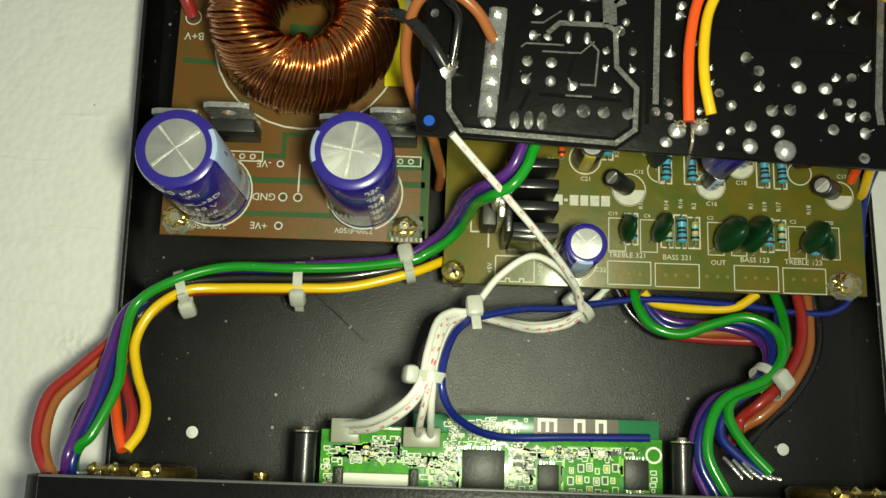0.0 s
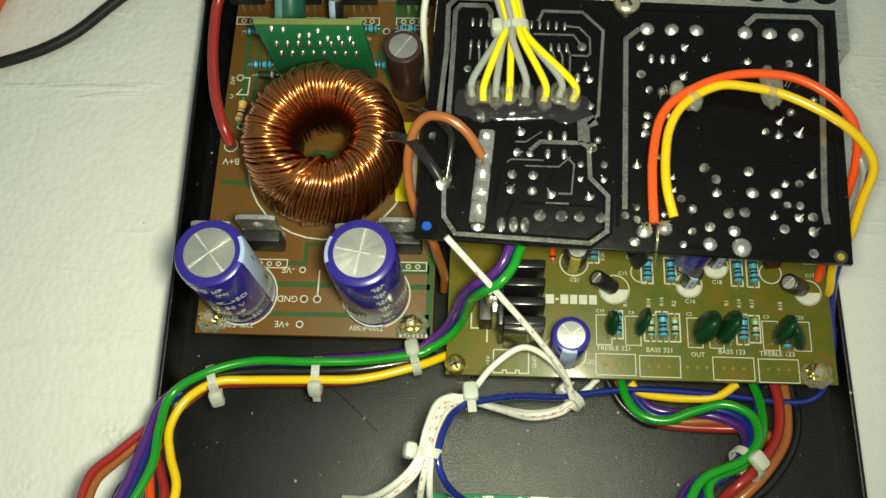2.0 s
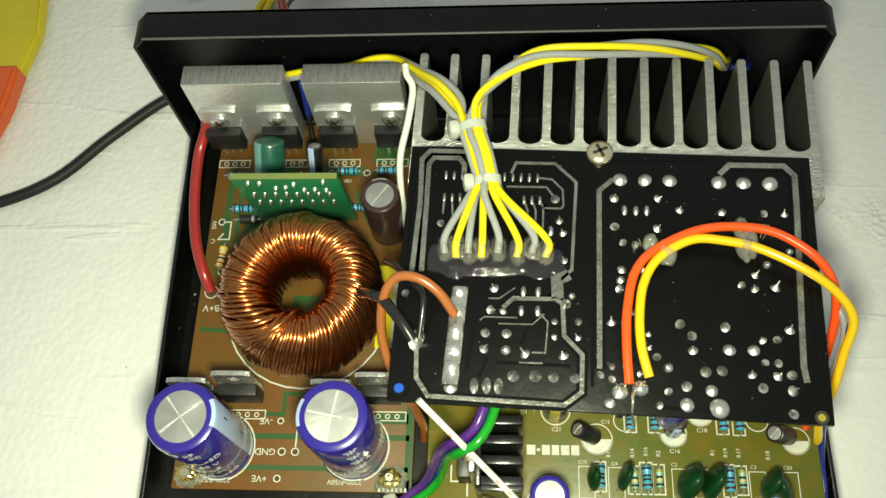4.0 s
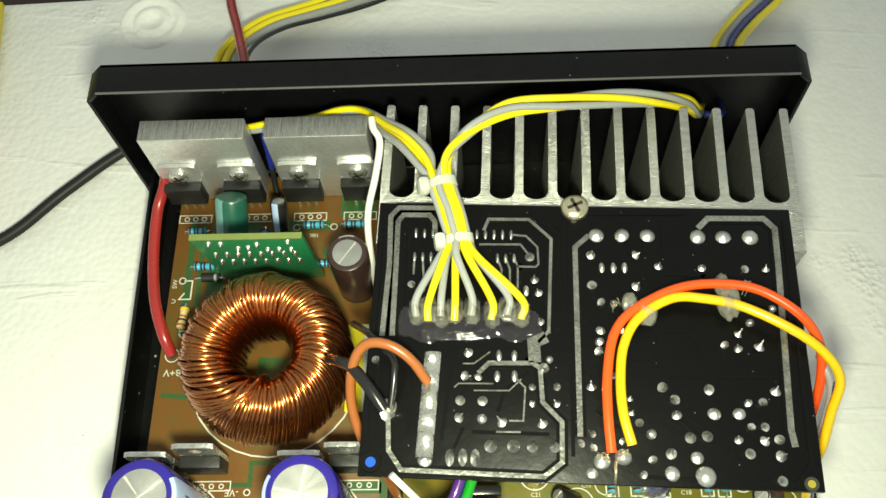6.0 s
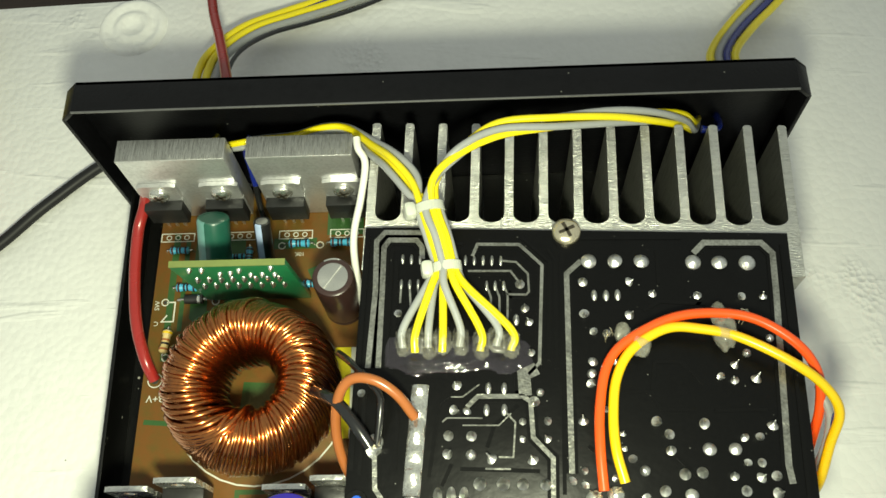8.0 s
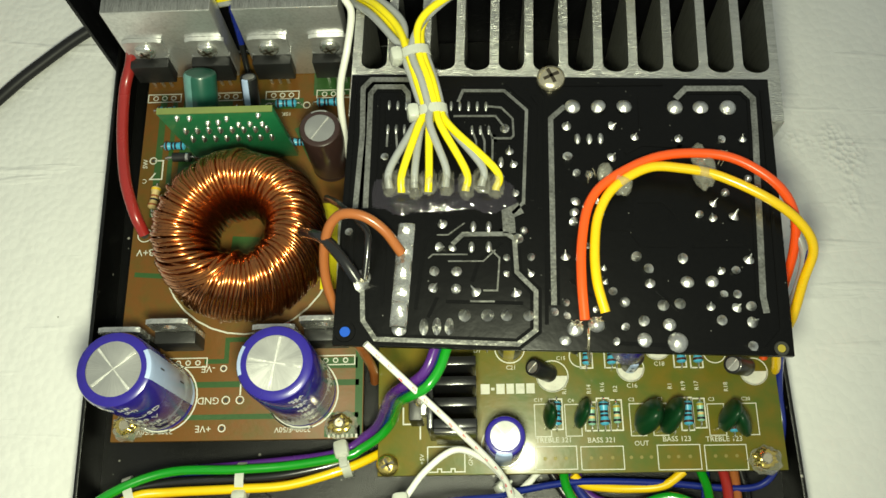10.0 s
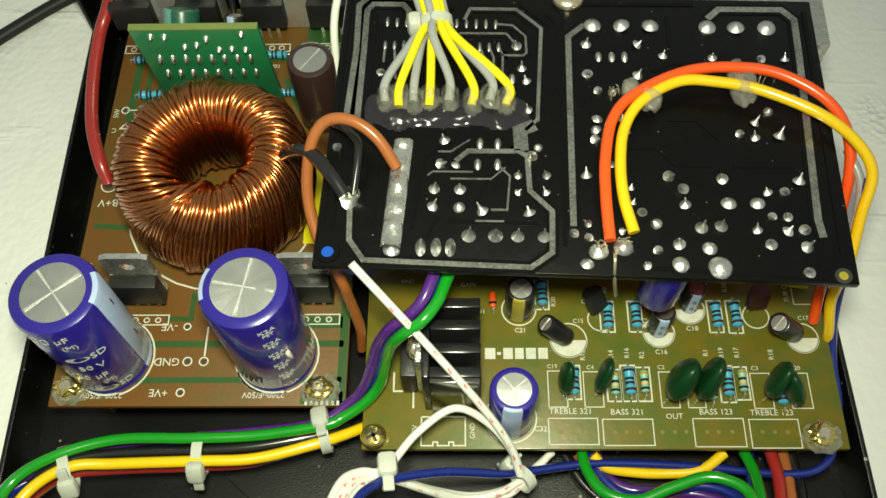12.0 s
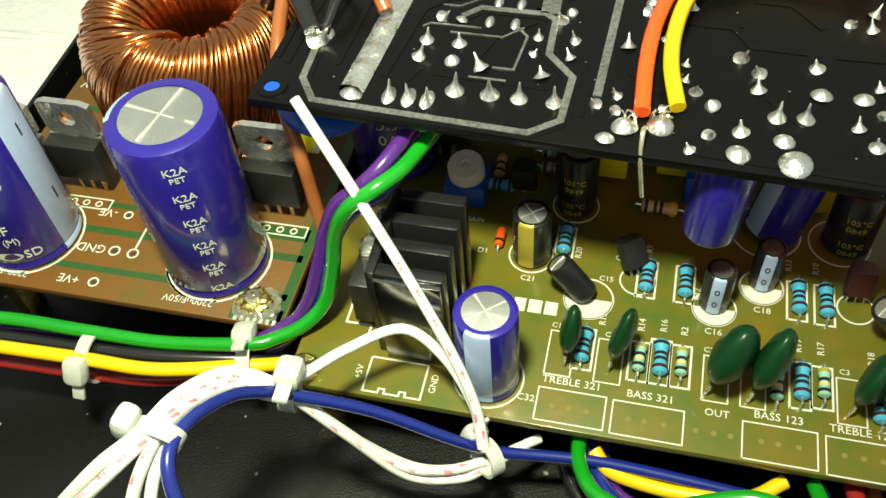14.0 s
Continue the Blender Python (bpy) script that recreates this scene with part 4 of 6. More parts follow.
def glue(x, y, z, rx, ry, rz, label, turn_z=0, lumps=0.35, freq=1.9, fine=4):
    """One lump of set glue, flat below where it meets the board."""
    bm = bmesh.new()
    bmesh.ops.create_icosphere(bm, subdivisions=fine, radius=1)
    m = Matrix.Translation((x, y, z)) @ RZ(turn_z)
    for v in bm.verts:
        q = Vector((v.co.x * rx / max(ry, rz), v.co.y, v.co.z)) * freq + Vector((x * 3, y * 5, z))
        k = 1 + lumps * noise.noise(q) + lumps * 0.4 * noise.noise(q * 2.7)
        e = math.copysign(abs(v.co.x) ** 0.7, v.co.x) if rx > 2 * ry else v.co.x
        p = m @ Vector((e * rx, v.co.y * ry * k, v.co.z * rz * k))
        v.co = (p.x, p.y, max(5.672, p.z))
    return tagged(part("hot_glue", bm, "glue", None, base=(x, y, 5.67), sharp=180), label, "glue", "hot glue")


P = lambda u, v: (BB @ Vector((u, v, 0))).to_2d()


def glue_row():
    """Cloudy lumps of set glue over the wire ends, and the clear sheet that ran out in front of them."""
    nx, ny = 120, 44
    x0, x1, y0, y1 = -0.45, 3.12, 14.85, 16.4
    for name, material, label in (("lump", "glue", "cloudy lumpy hot glue over a row of wire ends"), ("sheet", "clear_glue", "clear wet sheet of hot glue in front of the wire ends")):
        bm, grid = bmesh.new(), {}
        for i in range(nx + 1):
            for j in range(ny + 1):
                x, y = x0 + (x1 - x0) * i / nx, y0 + (y1 - y0) * j / ny
                h = 0.0
                if name == "lump":
                    for k, e in enumerate(ends):
                        q = Vector((x - e - 0.02, y - 15.72 - 0.07 * math.sin(2.3 * k)))
                        h = max(h, (0.40 + 0.06 * math.sin(3.1 * k)) * math.exp(-(q.x / 0.16) ** 2 - (q.y / 0.33) ** 4))
                else:
                    d = ((x - 1.3) / 1.62) ** 8 + ((y - 15.42 - 0.16 * noise.noise(Vector((x * 1.4, 0, 7)))) / 0.36) ** 4
                    h = 0.12 * math.exp(-d) * (1 + 0.9 * noise.noise(Vector((x * 2.6, y * 3.2, 0))))
                h *= 1 + 0.45 * noise.noise(Vector((x * 5, y * 5, 3))) + 0.25 * noise.noise(Vector((x * 12, y * 12, 5)))
                grid[i, j] = (h, bm.verts.new((x, y - 0.03 * (x - 1.3), 5.662 + h)))
        for i in range(nx):
            for j in range(ny):
                q = [grid[i, j], grid[i + 1, j], grid[i + 1, j + 1], grid[i, j + 1]]
                if max(a[0] for a in q) > (0.11 if name == "lump" else 0.02):
                    bm.faces.new([a[1] for a in q])
        bmesh.ops.delete(bm, geom=[v for v in bm.verts if not v.link_faces], context="VERTS")
        tagged(part("hot_glue", bm, material, None, base=(1.3, 15.6, 5.67), sharp=180), label, "glue", "hot glue")


glue_row()
for u, v, r in ((6.75, 4.2, 0.26), (8.72, 4.5, 0.30), (8.6, 4.95, 0.2), (6.35, 4.4, 0.2)):
    p = P(u, v)
    glue(p.x, p.y - 0.08, 5.92, r, r * 1.35, r, "clear hot glue holding the link wires")

# ---- tracks and joints of the black board ----
TRACKS = [
    (0.13, [(0.32, 3.41), (0.37, 5.38), (0.31, 6.73), (0.51, 6.98), (1.60, 6.99)]),
    (0.13, [(0.57, 3.42), (0.54, 5.38), (0.51, 6.57), (0.64, 6.77), (1.32, 6.78), (1.47, 6.59), (1.49, 6.26)]),
    (0.08, [(2.74, 6.36), (2.86, 6.69), (3.90, 6.70), (4.47, 6.15), (4.40, 3.64), (4.14, 3.35)]),
    (0.05, [(2.64, 5.96), (3.69, 5.98), (3.88, 5.72)]),
    (0.05, [(3.48, 6.25), (3.83, 6.22), (4.12, 5.91), (4.15, 5.44), (4.08, 5.36), (3.59, 5.36)]),
    (0.11, [(0.62, 1.37), (0.68, 0.60), (1.00, 0.16), (4.29, 0.12), (4.70, 0.46), (4.70, 1.40), (4.25, 1.86), (4.19, 2.70), (4.01, 2.82), (2.96, 2.79), (2.71, 2.53)]),
    (0.30, [(4.07, 2.84), (4.03, 3.34), (4.34, 3.50)]),
    (0.13, [(5.12, 1.07), (5.07, 5.93), (5.43, 6.28)]),
]
TRACKS += [
    (0.15, [(8.19, 6.53), (8.46, 6.82), (9.86, 6.84), (10.11, 6.56), (10.09, 5.54), (9.93, 1.39), (9.98, 0.99)]),
    (0.03, [(2.15, 2.16), (2.25, 2.26), (3.08, 2.28)]),
    (0.03, [(2.62, 2.10), (3.46, 2.12), (3.74, 2.41)]),
    (0.04, [(3.47, 1.39), (3.80, 1.40), (3.84, 2.20), (3.61, 2.44)]),
    (0.03, [(2.33, 2.76), (2.60, 2.77), (2.99, 3.08)]),
    (0.04, [(3.17, 1.12), (3.74, 1.13)]),
    (0.05, [(1.00, 5.47), (1.00, 5.08)]),
    (0.05, [(1.21, 5.55), (1.30, 4.63)]),
    (0.05, [(1.42, 5.55), (1.49, 4.71)]),
    (0.05, [(3.32, 5.58), (3.43, 5.28), (3.44, 4.74)]),
    (0.05, [(3.53, 5.59), (3.63, 5.36), (3.63, 4.67), (3.92, 4.30)]),
    (0.05, [(3.11, 5.58), (3.22, 5.27), (3.23, 4.81)]),
]
for w, pts in TRACKS:
    if w > 0.04:
        part("track_mask", ribbon([P(u, v) for u, v in pts], w + 0.16, 5.67, None, 0.009), "pcb_black", main_amp)
    part("track", ribbon([P(u, v) for u, v in pts], w, 5.67, None, 0.02), "track", main_amp, "tinned bare track")
# dark masked tracks that stand out as low relief
MASKED = [[(7.01, 3.05), (7.10, 3.73), (7.74, 3.74), (8.21, 3.22)], [(4.75, 6.9), (4.95, 6.6), (4.95, 0.6)], [(0.1, 6.9), (0.1, 1.0)], [(5.3, 6.9), (7.9, 6.95)], [(6.5, 0.2), (9.9, 0.12), (10.3, 0.6), (10.35, 6.8)], [(7.4, 4.9), (8.0, 4.9), (8.5, 5.6)], [(0.3, 0.9), (0.3, 2.9)], [(1.1, 1.0), (1.1, 2.9)], [(2.2, 0.7), (2.4, 1.2)], [(5.5, 1.7), (6.0, 1.3)], [(7.5, 1.5), (8.0, 1.0)], [(4.6, 6.6), (4.8, 6.3), (4.8, 3.5)],
          [(3.95, 6.92), (4.66, 6.24), (4.62, 3.7)], [(1.75, 5.1), (2.3, 4.55), (2.3, 4.2)], [(1.8, 6.7), (2.5, 6.7)], [(0.72, 6.5), (0.75, 3.5)], [(0.86, 6.2), (0.9, 4.2)],
          [(1.9, 0.9), (2.05, 2.6), (2.4, 2.95)], [(3.2, 1.6), (3.35, 2.1), (3.9, 2.6)], [(2.6, 1.1), (4.4, 1.1)], [(6.9, 5.0), (7.3, 5.25), (8.4, 5.2)], [(5.9, 3.0), (6.9, 3.0), (7.2, 2.6), (8.0, 2.6)], [(8.4, 2.6), (9.6, 2.65)], [(5.6, 5.5), (5.6, 6.05)], [(7.3, 6.6), (7.3, 5.7)]]
for pts in MASKED:
    part("masked_track", ribbon([P(u, v) for u, v in pts], 0.09, 5.67, None, 0.012), "pcb_black", main_amp)
# wide tinned strip with solder ripples
bm = bmesh.new()
a, b = Vector((1.60, 3.03)), Vector((1.51, 0.45))
n = 26
grid = []
for k in range(n + 1):
    q = a.lerp(b, k / n)
    h = 0.06 + 0.06 * noise.noise(Vector((k * 0.55, 0.3, 0))) + 0.03 * math.sin(k * 1.25)
    grid.append([bm.verts.new((*P(q.x + s, q.y), 5.672 + hh)) for s, hh in ((-0.2, 0), (-0.14, h), (0, h * 1.3), (0.14, h), (0.2, 0))])
for g, h in zip(grid, grid[1:]):
    for k in range(4):
        bm.faces.new((g[k], g[k + 1], h[k + 1], h[k]))
part("solder_strip", bm, "tin", main_amp, "wide rippled solder strip", sharp=80)

dome = bmesh.new()
lathe([(1.0, 0), (0.97, 0.12), (0.8, 0.36), (0.5, 0.62), (0.22, 0.82), (0, 0.88)], (0, 0, 0), 16, None, dome)
pin = bmesh.new()
lathe([(1.0, 0), (0.85, 0.15), (0.45, 0.55), (0.22, 1.0), (0.15, 1.5), (0.05, 1.75), (0, 1.78)], (0, 0, 0), 14, None, pin)


def shared(bm, name, material):
    me = bpy.data.meshes.new(name)
    for v in bm.verts:
        v.co *= U
    bmesh.ops.recalc_face_normals(bm, faces=bm.faces)
    bm.to_mesh(me)
    bm.free()
    for p in me.polygons:
        p.use_smooth = True
    me.materials.append(M[material])
    return me


DOME, PIN = shared(dome, "solder_dome", "solder"), shared(pin, "solder_cone", "solder")
rj = random.Random(12)


def joint(me, u, v, r, squash=1.0, lean=0.25, tall=1.0):
    ob = new("solder_joint", me)
    ob.parent = main_amp
    p = P(u, v)
    ob.location = (Vector((p.x, p.y, 5.668)) - BASE[main_amp.name]) * U
    r *= 0.9
    ob.scale = (r * squash, r, r * tall)
    ob.rotation_euler = (rj.uniform(-lean, lean), rj.uniform(-lean, lean), rj.uniform(0, 0.6) if squash == 1 else radians(-2))


BIG = [(5.62, 6.28, 0.22), (6.25, 6.29, 0.22), (6.91, 6.30, 0.22), (8.17, 6.29, 0.22), (8.80, 6.30, 0.22), (9.47, 6.28, 0.23), (8.22, 1.71, 0.18), (7.18, 0.29, 0.2), (1.54, 0.41, 0.2), (5.37, 0.24, 0.16), (8.79, 1.73, 0.17), (7.76, 0.67, 0.17), (7.91, 0.24, 0.27)]
BACK = [(5.47, 5.73, 0.14), (6.60, 5.75, 0.14), (7.14, 5.45, 0.12), (8.21, 5.43, 0.12), (5.48, 4.88, 0.14), (6.57, 4.89, 0.14), (9.25, 5.41, 0.12), (9.77, 5.42, 0.11), (5.70, 4.44, 0.12), (5.99, 4.41, 0.12), (5.66, 3.70, 0.14), (6.20, 3.71, 0.12), (5.62, 3.41, 0.14), (6.25, 3.39, 0.11), (5.61, 3.16, 0.14), (8.94, 3.69, 0.12), (8.91, 3.33, 0.12), (9.41, 3.37, 0.15), (8.61, 3.40, 0.12), (9.25, 3.99, 0.12), (9.82, 4.37, 0.11)]
FRONT = [(5.40, 2.27, 0.14), (7.07, 2.30, 0.15), (8.13, 2.29, 0.15), (7.33, 2.01, 0.14), (7.35, 1.66, 0.14), (9.01, 2.00, 0.12), (9.36, 2.01, 0.12), (9.68, 2.29, 0.15), (9.04, 1.42, 0.11), (9.34, 1.43, 0.12), (8.72, 1.12, 0.12), (9.32, 1.11, 0.14), (9.65, 1.14, 0.14), (9.65, 0.77, 0.15), (8.95, 0.80, 0.14), (9.60, 0.20, 0.14), (6.76, 0.58, 0.12), (6.75, 1.18, 0.14), (6.49, 1.43, 0.12), (7.17, 0.75, 0.15), (6.52, 0.25, 0.11), (6.09, 0.99, 0.1), (5.40, 1.14, 0.1), (5.41, 0.81, 0.11), (6.29, 2.01, 0.09), (6.32, 1.67, 0.09), (5.93, 2.56, 0.09)]
SPIKED = [(3.05, 0.78, 0.17), (3.58, 0.79, 0.17), (4.02, 0.80, 0.15), (4.54, 0.81, 0.15), (7.64, 1.13, 0.15), (8.02, 1.17, 0.15)]
LEFT = [(2.31, 1.85, 0.14), (2.83, 1.86, 0.14), (2.30, 1.43, 0.14), (2.83, 1.42, 0.14), (3.30, 1.35, 0.15), (4.24, 1.35, 0.15), (2.41, 2.45, 0.14), (2.72, 2.44, 0.12), (4.01, 2.23, 0.1), (4.02, 1.82, 0.1), (4.58, 2.25, 0.11), (4.58, 1.83, 0.11), (4.27, 2.69, 0.15), (4.41, 2.92, 0.11), (2.45, 3.05, 0.14), (0.22, 2.79, 0.12), (0.97, 4.80, 0.12), (3.92, 5.63, 0.14), (4.05, 5.01, 0.12), (4.15, 4.66, 0.12), (4.20, 3.89, 0.11), (5.12, 0.90, 0.12), (0.62, 1.5, 0.26)]
for u, v, r in BIG:
    joint(DOME, u, v, r, tall=0.75)
for u, v, r in BACK + FRONT + LEFT:
    joint(PIN if rj.random() < 0.85 else DOME, u, v, r, lean=0.5, tall=rj.uniform(0.7, 1.25))
for u, v in ((5.6, 0.52), (6.08, 0.62), (0.62, 1.66)):
    joint(DOME, u, v, 0.22, lean=0.3, tall=0.9)
for u, v, r in SPIKED:
    joint(PIN, u, v, r, lean=0.1, tall=1.35)
for u in (2.11, 2.41, 2.70):
    joint(PIN, u, 0.49, 0.24, squash=0.5, lean=0.1, tall=0.8)
for u, v in ((3.17, 2.47), (3.58, 2.48), (3.20, 2.99), (3.57, 3.00), (5.73, 5.38), (6.02, 5.38), (6.30, 5.39), (3.84, 4.70)):
    joint(DOME, u, v, 0.17, squash=0.5, lean=0.1, tall=0.6)
for k in range(15):
    u = (1.00 + 0.22 * k, 2.57 + 0.22 * (k - 3), 1.0 + 0.21 * (k - 8), 3.11 + 0.21 * (k - 12))[(k > 2) + (k > 7) + (k > 11)]
    joint(DOME, u, 6.25 if k < 8 else 5.58, 0.16, squash=0.33, lean=0.1, tall=0.6)
part("mounting_hole", lathe([(0, 0.003), (0.13, 0.003), (0.13, 0.0)], (*P(0.28, 0.32), 5.67), 20), "blue_part", main_amp, "round hole with blue plastic below")
part("hole_rim", lathe([(0.12, 0.0), (0.13, 0.03), (0.24, 0.03), (0.25, 0.0)], (*P(0.28, 0.32), 5.67), 24), "pcb_black", main_amp)
part("mounting_hole", lathe([(0, 0.003), (0.09, 0.003), (0.09, 0.0)], (*P(10.25, 0.17), 5.67), 20), "gold_mark", main_amp, "round hole with the yellow wire below")
part("hole_rim", lathe([(0.09, 0.0), (0.11, 0.03), (0.15, 0.03), (0.17, 0.0)], (*P(10.25, 0.17), 5.67), 24), "pcb_edge", main_amp)
screw((*P(5.08, 7.06), 5.68), 0.36, "steel", "bright cross-head screw fixing the board to the heatsink")
# stripped wire strands at the solder ends
for k, (u, v) in enumerate(((5.62, 0.62), (6.1, 0.72), (0.62, 1.62), (9.3, 4.95), (6.0, 4.4))):
    strands = thing("wire_strands", (*P(u, v), 5.7), "frayed bare wire strands at a solder joint", "wire strands", "bare strands")
    for j in range(6):
        p = P(u + rj.uniform(-0.14, 0.14), v + rj.uniform(-0.1, 0.1))
        q = P(u + rj.uniform(-0.2, 0.2), v + rj.uniform(-0.28, 0.05))
        part("strand", tube([(*p, 5.84), ((p.x + q.x) / 2, (p.y + q.y) / 2, 5.86), (*q, 5.69)], 0.014, 5, 4), "steel", strands)
wire("link_wire", [(*P(5.9, 0.5), 5.75), (*P(5.88, 0.25), 5.9), (*P(5.9, 0.02), 5.6), (*P(6.0, -0.12), 5.0)], 0.035, "steel", "bare bent wire end over the board edge", category="wire")

# ---- components ----
BLUE_BANDS = ("ink", "w_brown", "ink", "ink")


def resistor(x, y, z=2.0, turn_z=90, body="res_blue", bands=("w_brown", "ink", "ink", "w_red"), size=1.0, lift=0.0):
    at = (x, y, z)
    r = thing("resistor", at, {"res_blue": "sky-blue banded resistor", "res_teal": "pale green banded resistor", "res_tan": "tan banded resistor"}[body] + " lying on the board", "resistor", "resistors")
    m = RZ(turn_z) @ RY(90)
    L, w = 0.31 * size, 0.115 * size
    prof = [(0, -L), (w * 0.7, -L), (w * 1.1, -L * 0.88), (w * 1.12, -L * 0.62), (w * 0.9, -L * 0.45), (w * 0.9, L * 0.45), (w * 1.12, L * 0.62), (w * 1.1, L * 0.88), (w * 0.7, L), (0, L)]
    core = part("body", lathe(prof, at, 16, m), body, r)
    for k, b in enumerate(bands):
        c = (-0.72, -0.22, 0.1, 0.72)[k] * L
        q = w * (1.14 if abs(c) > L * 0.5 else 0.925)
        part("band", lathe([(q - 0.01, c - 0.03), (q, c - 0.03), (q, c + 0.03), (q - 0.01, c + 0.03)], at, 16, m), b, core)
    for s in (-1, 1):
        d = m.to_3x3() @ Vector((0, 0, s))
        c = Vector(at)
        part("lead", tube([c + d * L * 0.95, c + d * (L + 0.1), c + d * (L + 0.14) - Vector((0, 0, z - 1.84))], 0.025, 6, 3), "tin", r)
    return r


B2 = ("red_brown", "ink", "ink", "ink")
for x, y, b in ((4.10, 10.7, "res_blue"), (5.01, 10.62, "res_teal"), (5.34, 10.68, "res_blue"), (5.67, 10.66, "res_teal"), (7.52, 10.65, "res_blue"), (7.85, 10.68, "res_teal"), (7.15, 10.5, "res_teal"), (8.67, 10.45, "res_blue"),
                (4.98, 12.3, "res_blue"), (5.63, 12.3, "res_blue"), (7.48, 12.3, "res_blue"), (7.92, 12.3, "res_blue"), (3.48, 12.88, "res_blue"), (2.0, 14.45, "res_tan")):
    resistor(x, y, body=b, bands=B2 if b == "res_blue" else ("ink", "res_tan", "ink", "gold_mark"), size=1.0 if b == "res_blue" else 0.8, turn_z=90 + rng.uniform(-2, 2))
resistor(5.05, 13.88, turn_z=-2, body="res_tan", bands=("ink", "ink", "ink", "w_yellow"), size=1.05)
resistor(3.05, 14.55, turn_z=0, body="res_teal", bands=("ink", "w_brown", "ink", "w_red"), size=0.9)
resistor(3.0, 14.95, turn_z=0, body="res_teal", bands=("ink", "w_brown", "ink", "w_red"), size=0.9)
resistor(2.05, 13.95, turn_z=0, body="res_blue", bands=B2)
d1 = thing("diode", (2.32, 12.7, 1.99), "small orange-red glass diode", "diode")
part("body", lathe([(0, -0.2), (0.07, -0.19), (0.085, -0.15), (0.085, 0.15), (0.07, 0.19), (0, 0.2)], (2.32, 12.7, 1.98), 14, RX(90)), "w_orange", d1)
part("band", lathe([(0.08, -0.13), (0.09, -0.13), (0.09, -0.07), (0.08, -0.07)], (2.32, 12.7, 1.98), 14, RX(-90)), "ink", d1)
part("lead", tube([(2.32, 12.95, 1.86), (2.32, 12.93, 1.98), (2.32, 12.45, 1.98), (2.32, 12.42, 1.86)], 0.022, 6, 3), "tin", d1)


def film_capacitor(x, y, w, h, t, lean=0.0, turn_z=90):
    """A dipped capacitor: a flattened drop on two leads."""
    at = (x, y, 1.86)
    c = thing("film_capacitor", at, "dark green glossy dipped film capacitor", "capacitor", "film capacitors")
    bm = bmesh.new()
    bmesh.ops.create_uvsphere(bm, u_segments=24, v_segments=16, radius=1)
    m = Matrix.Translation(at) @ RZ(turn_z) @ RX(lean)
    for v in bm.verts:
        k = 0.62 + 0.38 * min(1, (v.co.z + 1) / 1.1) if v.co.z < 0.1 else 1
        e = 1 + 0.08 * noise.noise(v.co * 2 + Vector((x, y, 0)))
        k *= 1 - 0.32 * max(0, v.co.z)
        v.co = m @ Vector((v.co.x * w / 2 * k * e, v.co.y * t / 2 * (0.6 + 0.4 * k) * e, 0.12 + h * 0.54 + v.co.z * h * 0.54))
    part("body", bm, "film_green", c, sharp=180)
    for s in (-1, 1):
        part("lead", tube([m @ Vector((s * w * 0.3, 0, 0.3)), m @ Vector((s * w * 0.33, 0, 0.1)), m @ Vector((s * w * 0.33, 0, -0.02))], 0.028, 6, 3), "tin", c)


for x, y, w, h, t, l, a in ((3.83, 10.55, 0.75, 1.1, 0.34, 4, 88), (4.62, 10.6, 0.85, 1.2, 0.32, 6, 72), (6.25, 10.5, 1.05, 1.4, 0.62, 8, 60), (6.86, 10.5, 1.05, 1.4, 0.48, 6, 66), (8.36, 10.5, 0.95, 1.2, 0.42, 6, 62), (8.85, 10.4, 0.95, 1.15, 0.42, -12, 108)):
    film_capacitor(x, y, w, h, t, l, a)


def lean(x, y, degrees, toward):
    a = radians(toward)
    return Matrix.Rotation(radians(degrees), 4, Vector((-math.sin(a), math.cos(a), 0)))


c21 = electrolytic((2.93, 12.5, 1.86), 0.34, 1.15, "cap_black", "black electrolytic can with gold stripe and silver top", "gold_mark", -100)
electrolytic((4.0, 11.75, 1.95), 0.23, 0.85, "cap_black", "small black electrolytic can leaning over its leads", None, -60, lean(0, 0, 39, 173), cross=2)
c16 = electrolytic((6.12, 12.0, 1.86), 0.25, 0.95, "cap_black", "small black electrolytic can with pale arrow stripe", "cap_stripe", -95, cross=0, top="can_grey")
c18 = electrolytic((6.9, 12.6, 1.86), 0.24, 0.95, "cap_black", "small black electrolytic can with pale arrow stripe", "cap_stripe", -95, cross=0, top="can_grey")
electrolytic((9.2, 11.85, 1.95), 0.25, 0.95, "cap_black", "small black electrolytic can leaning over its leads", None, -60, lean(0, 0, 38, 188), cross=2)
hung = electrolytic((5.86, 12.0, 5.505), 0.42, 1.7, "cap_blue", "violet-blue electrolytic can hanging under the black board", None, 0, RX(178) @ RY(-4))
electrolytic((7.05, 13.85, 1.86), 0.5, 1.7, "cap_blue", "blue electrolytic can under the black board", "cap_stripe", -150, lean(0, 0, 14, 40))
printed_b = electrolytic((8.3, 13.75, 1.86), 0.42, 1.5, "cap_black", "black electrolytic can with fine pale print")
printed_a = electrolytic((3.55, 13.8, 1.86), 0.36, 1.5, "cap_black", "black electrolytic can with fine pale print")
electrolytic((9.7, 13.6, 1.86), 0.4, 1.3, "cap_brown", "dark brown electrolytic can under the board corner")
big_blue = electrolytic((-0.1, 14.55, 1.9), 0.82, 2.7, "cap_blue", "large violet-blue electrolytic can under the black board")
electrolytic((-2.06, 18.12, 1.86), 0.57, 2.35, "cap_brown", "dark brown electrolytic can with scored top", "w_grey", 95, cross=2, score=55)
electrolytic((-5.78, 18.95, 2.3), 0.46, 1.95, "cap_teal", "teal electrolytic can leaning toward the bar", "teal_light", -135, lean(0, 0, 40, 82), cross=0, top="cap_teal")
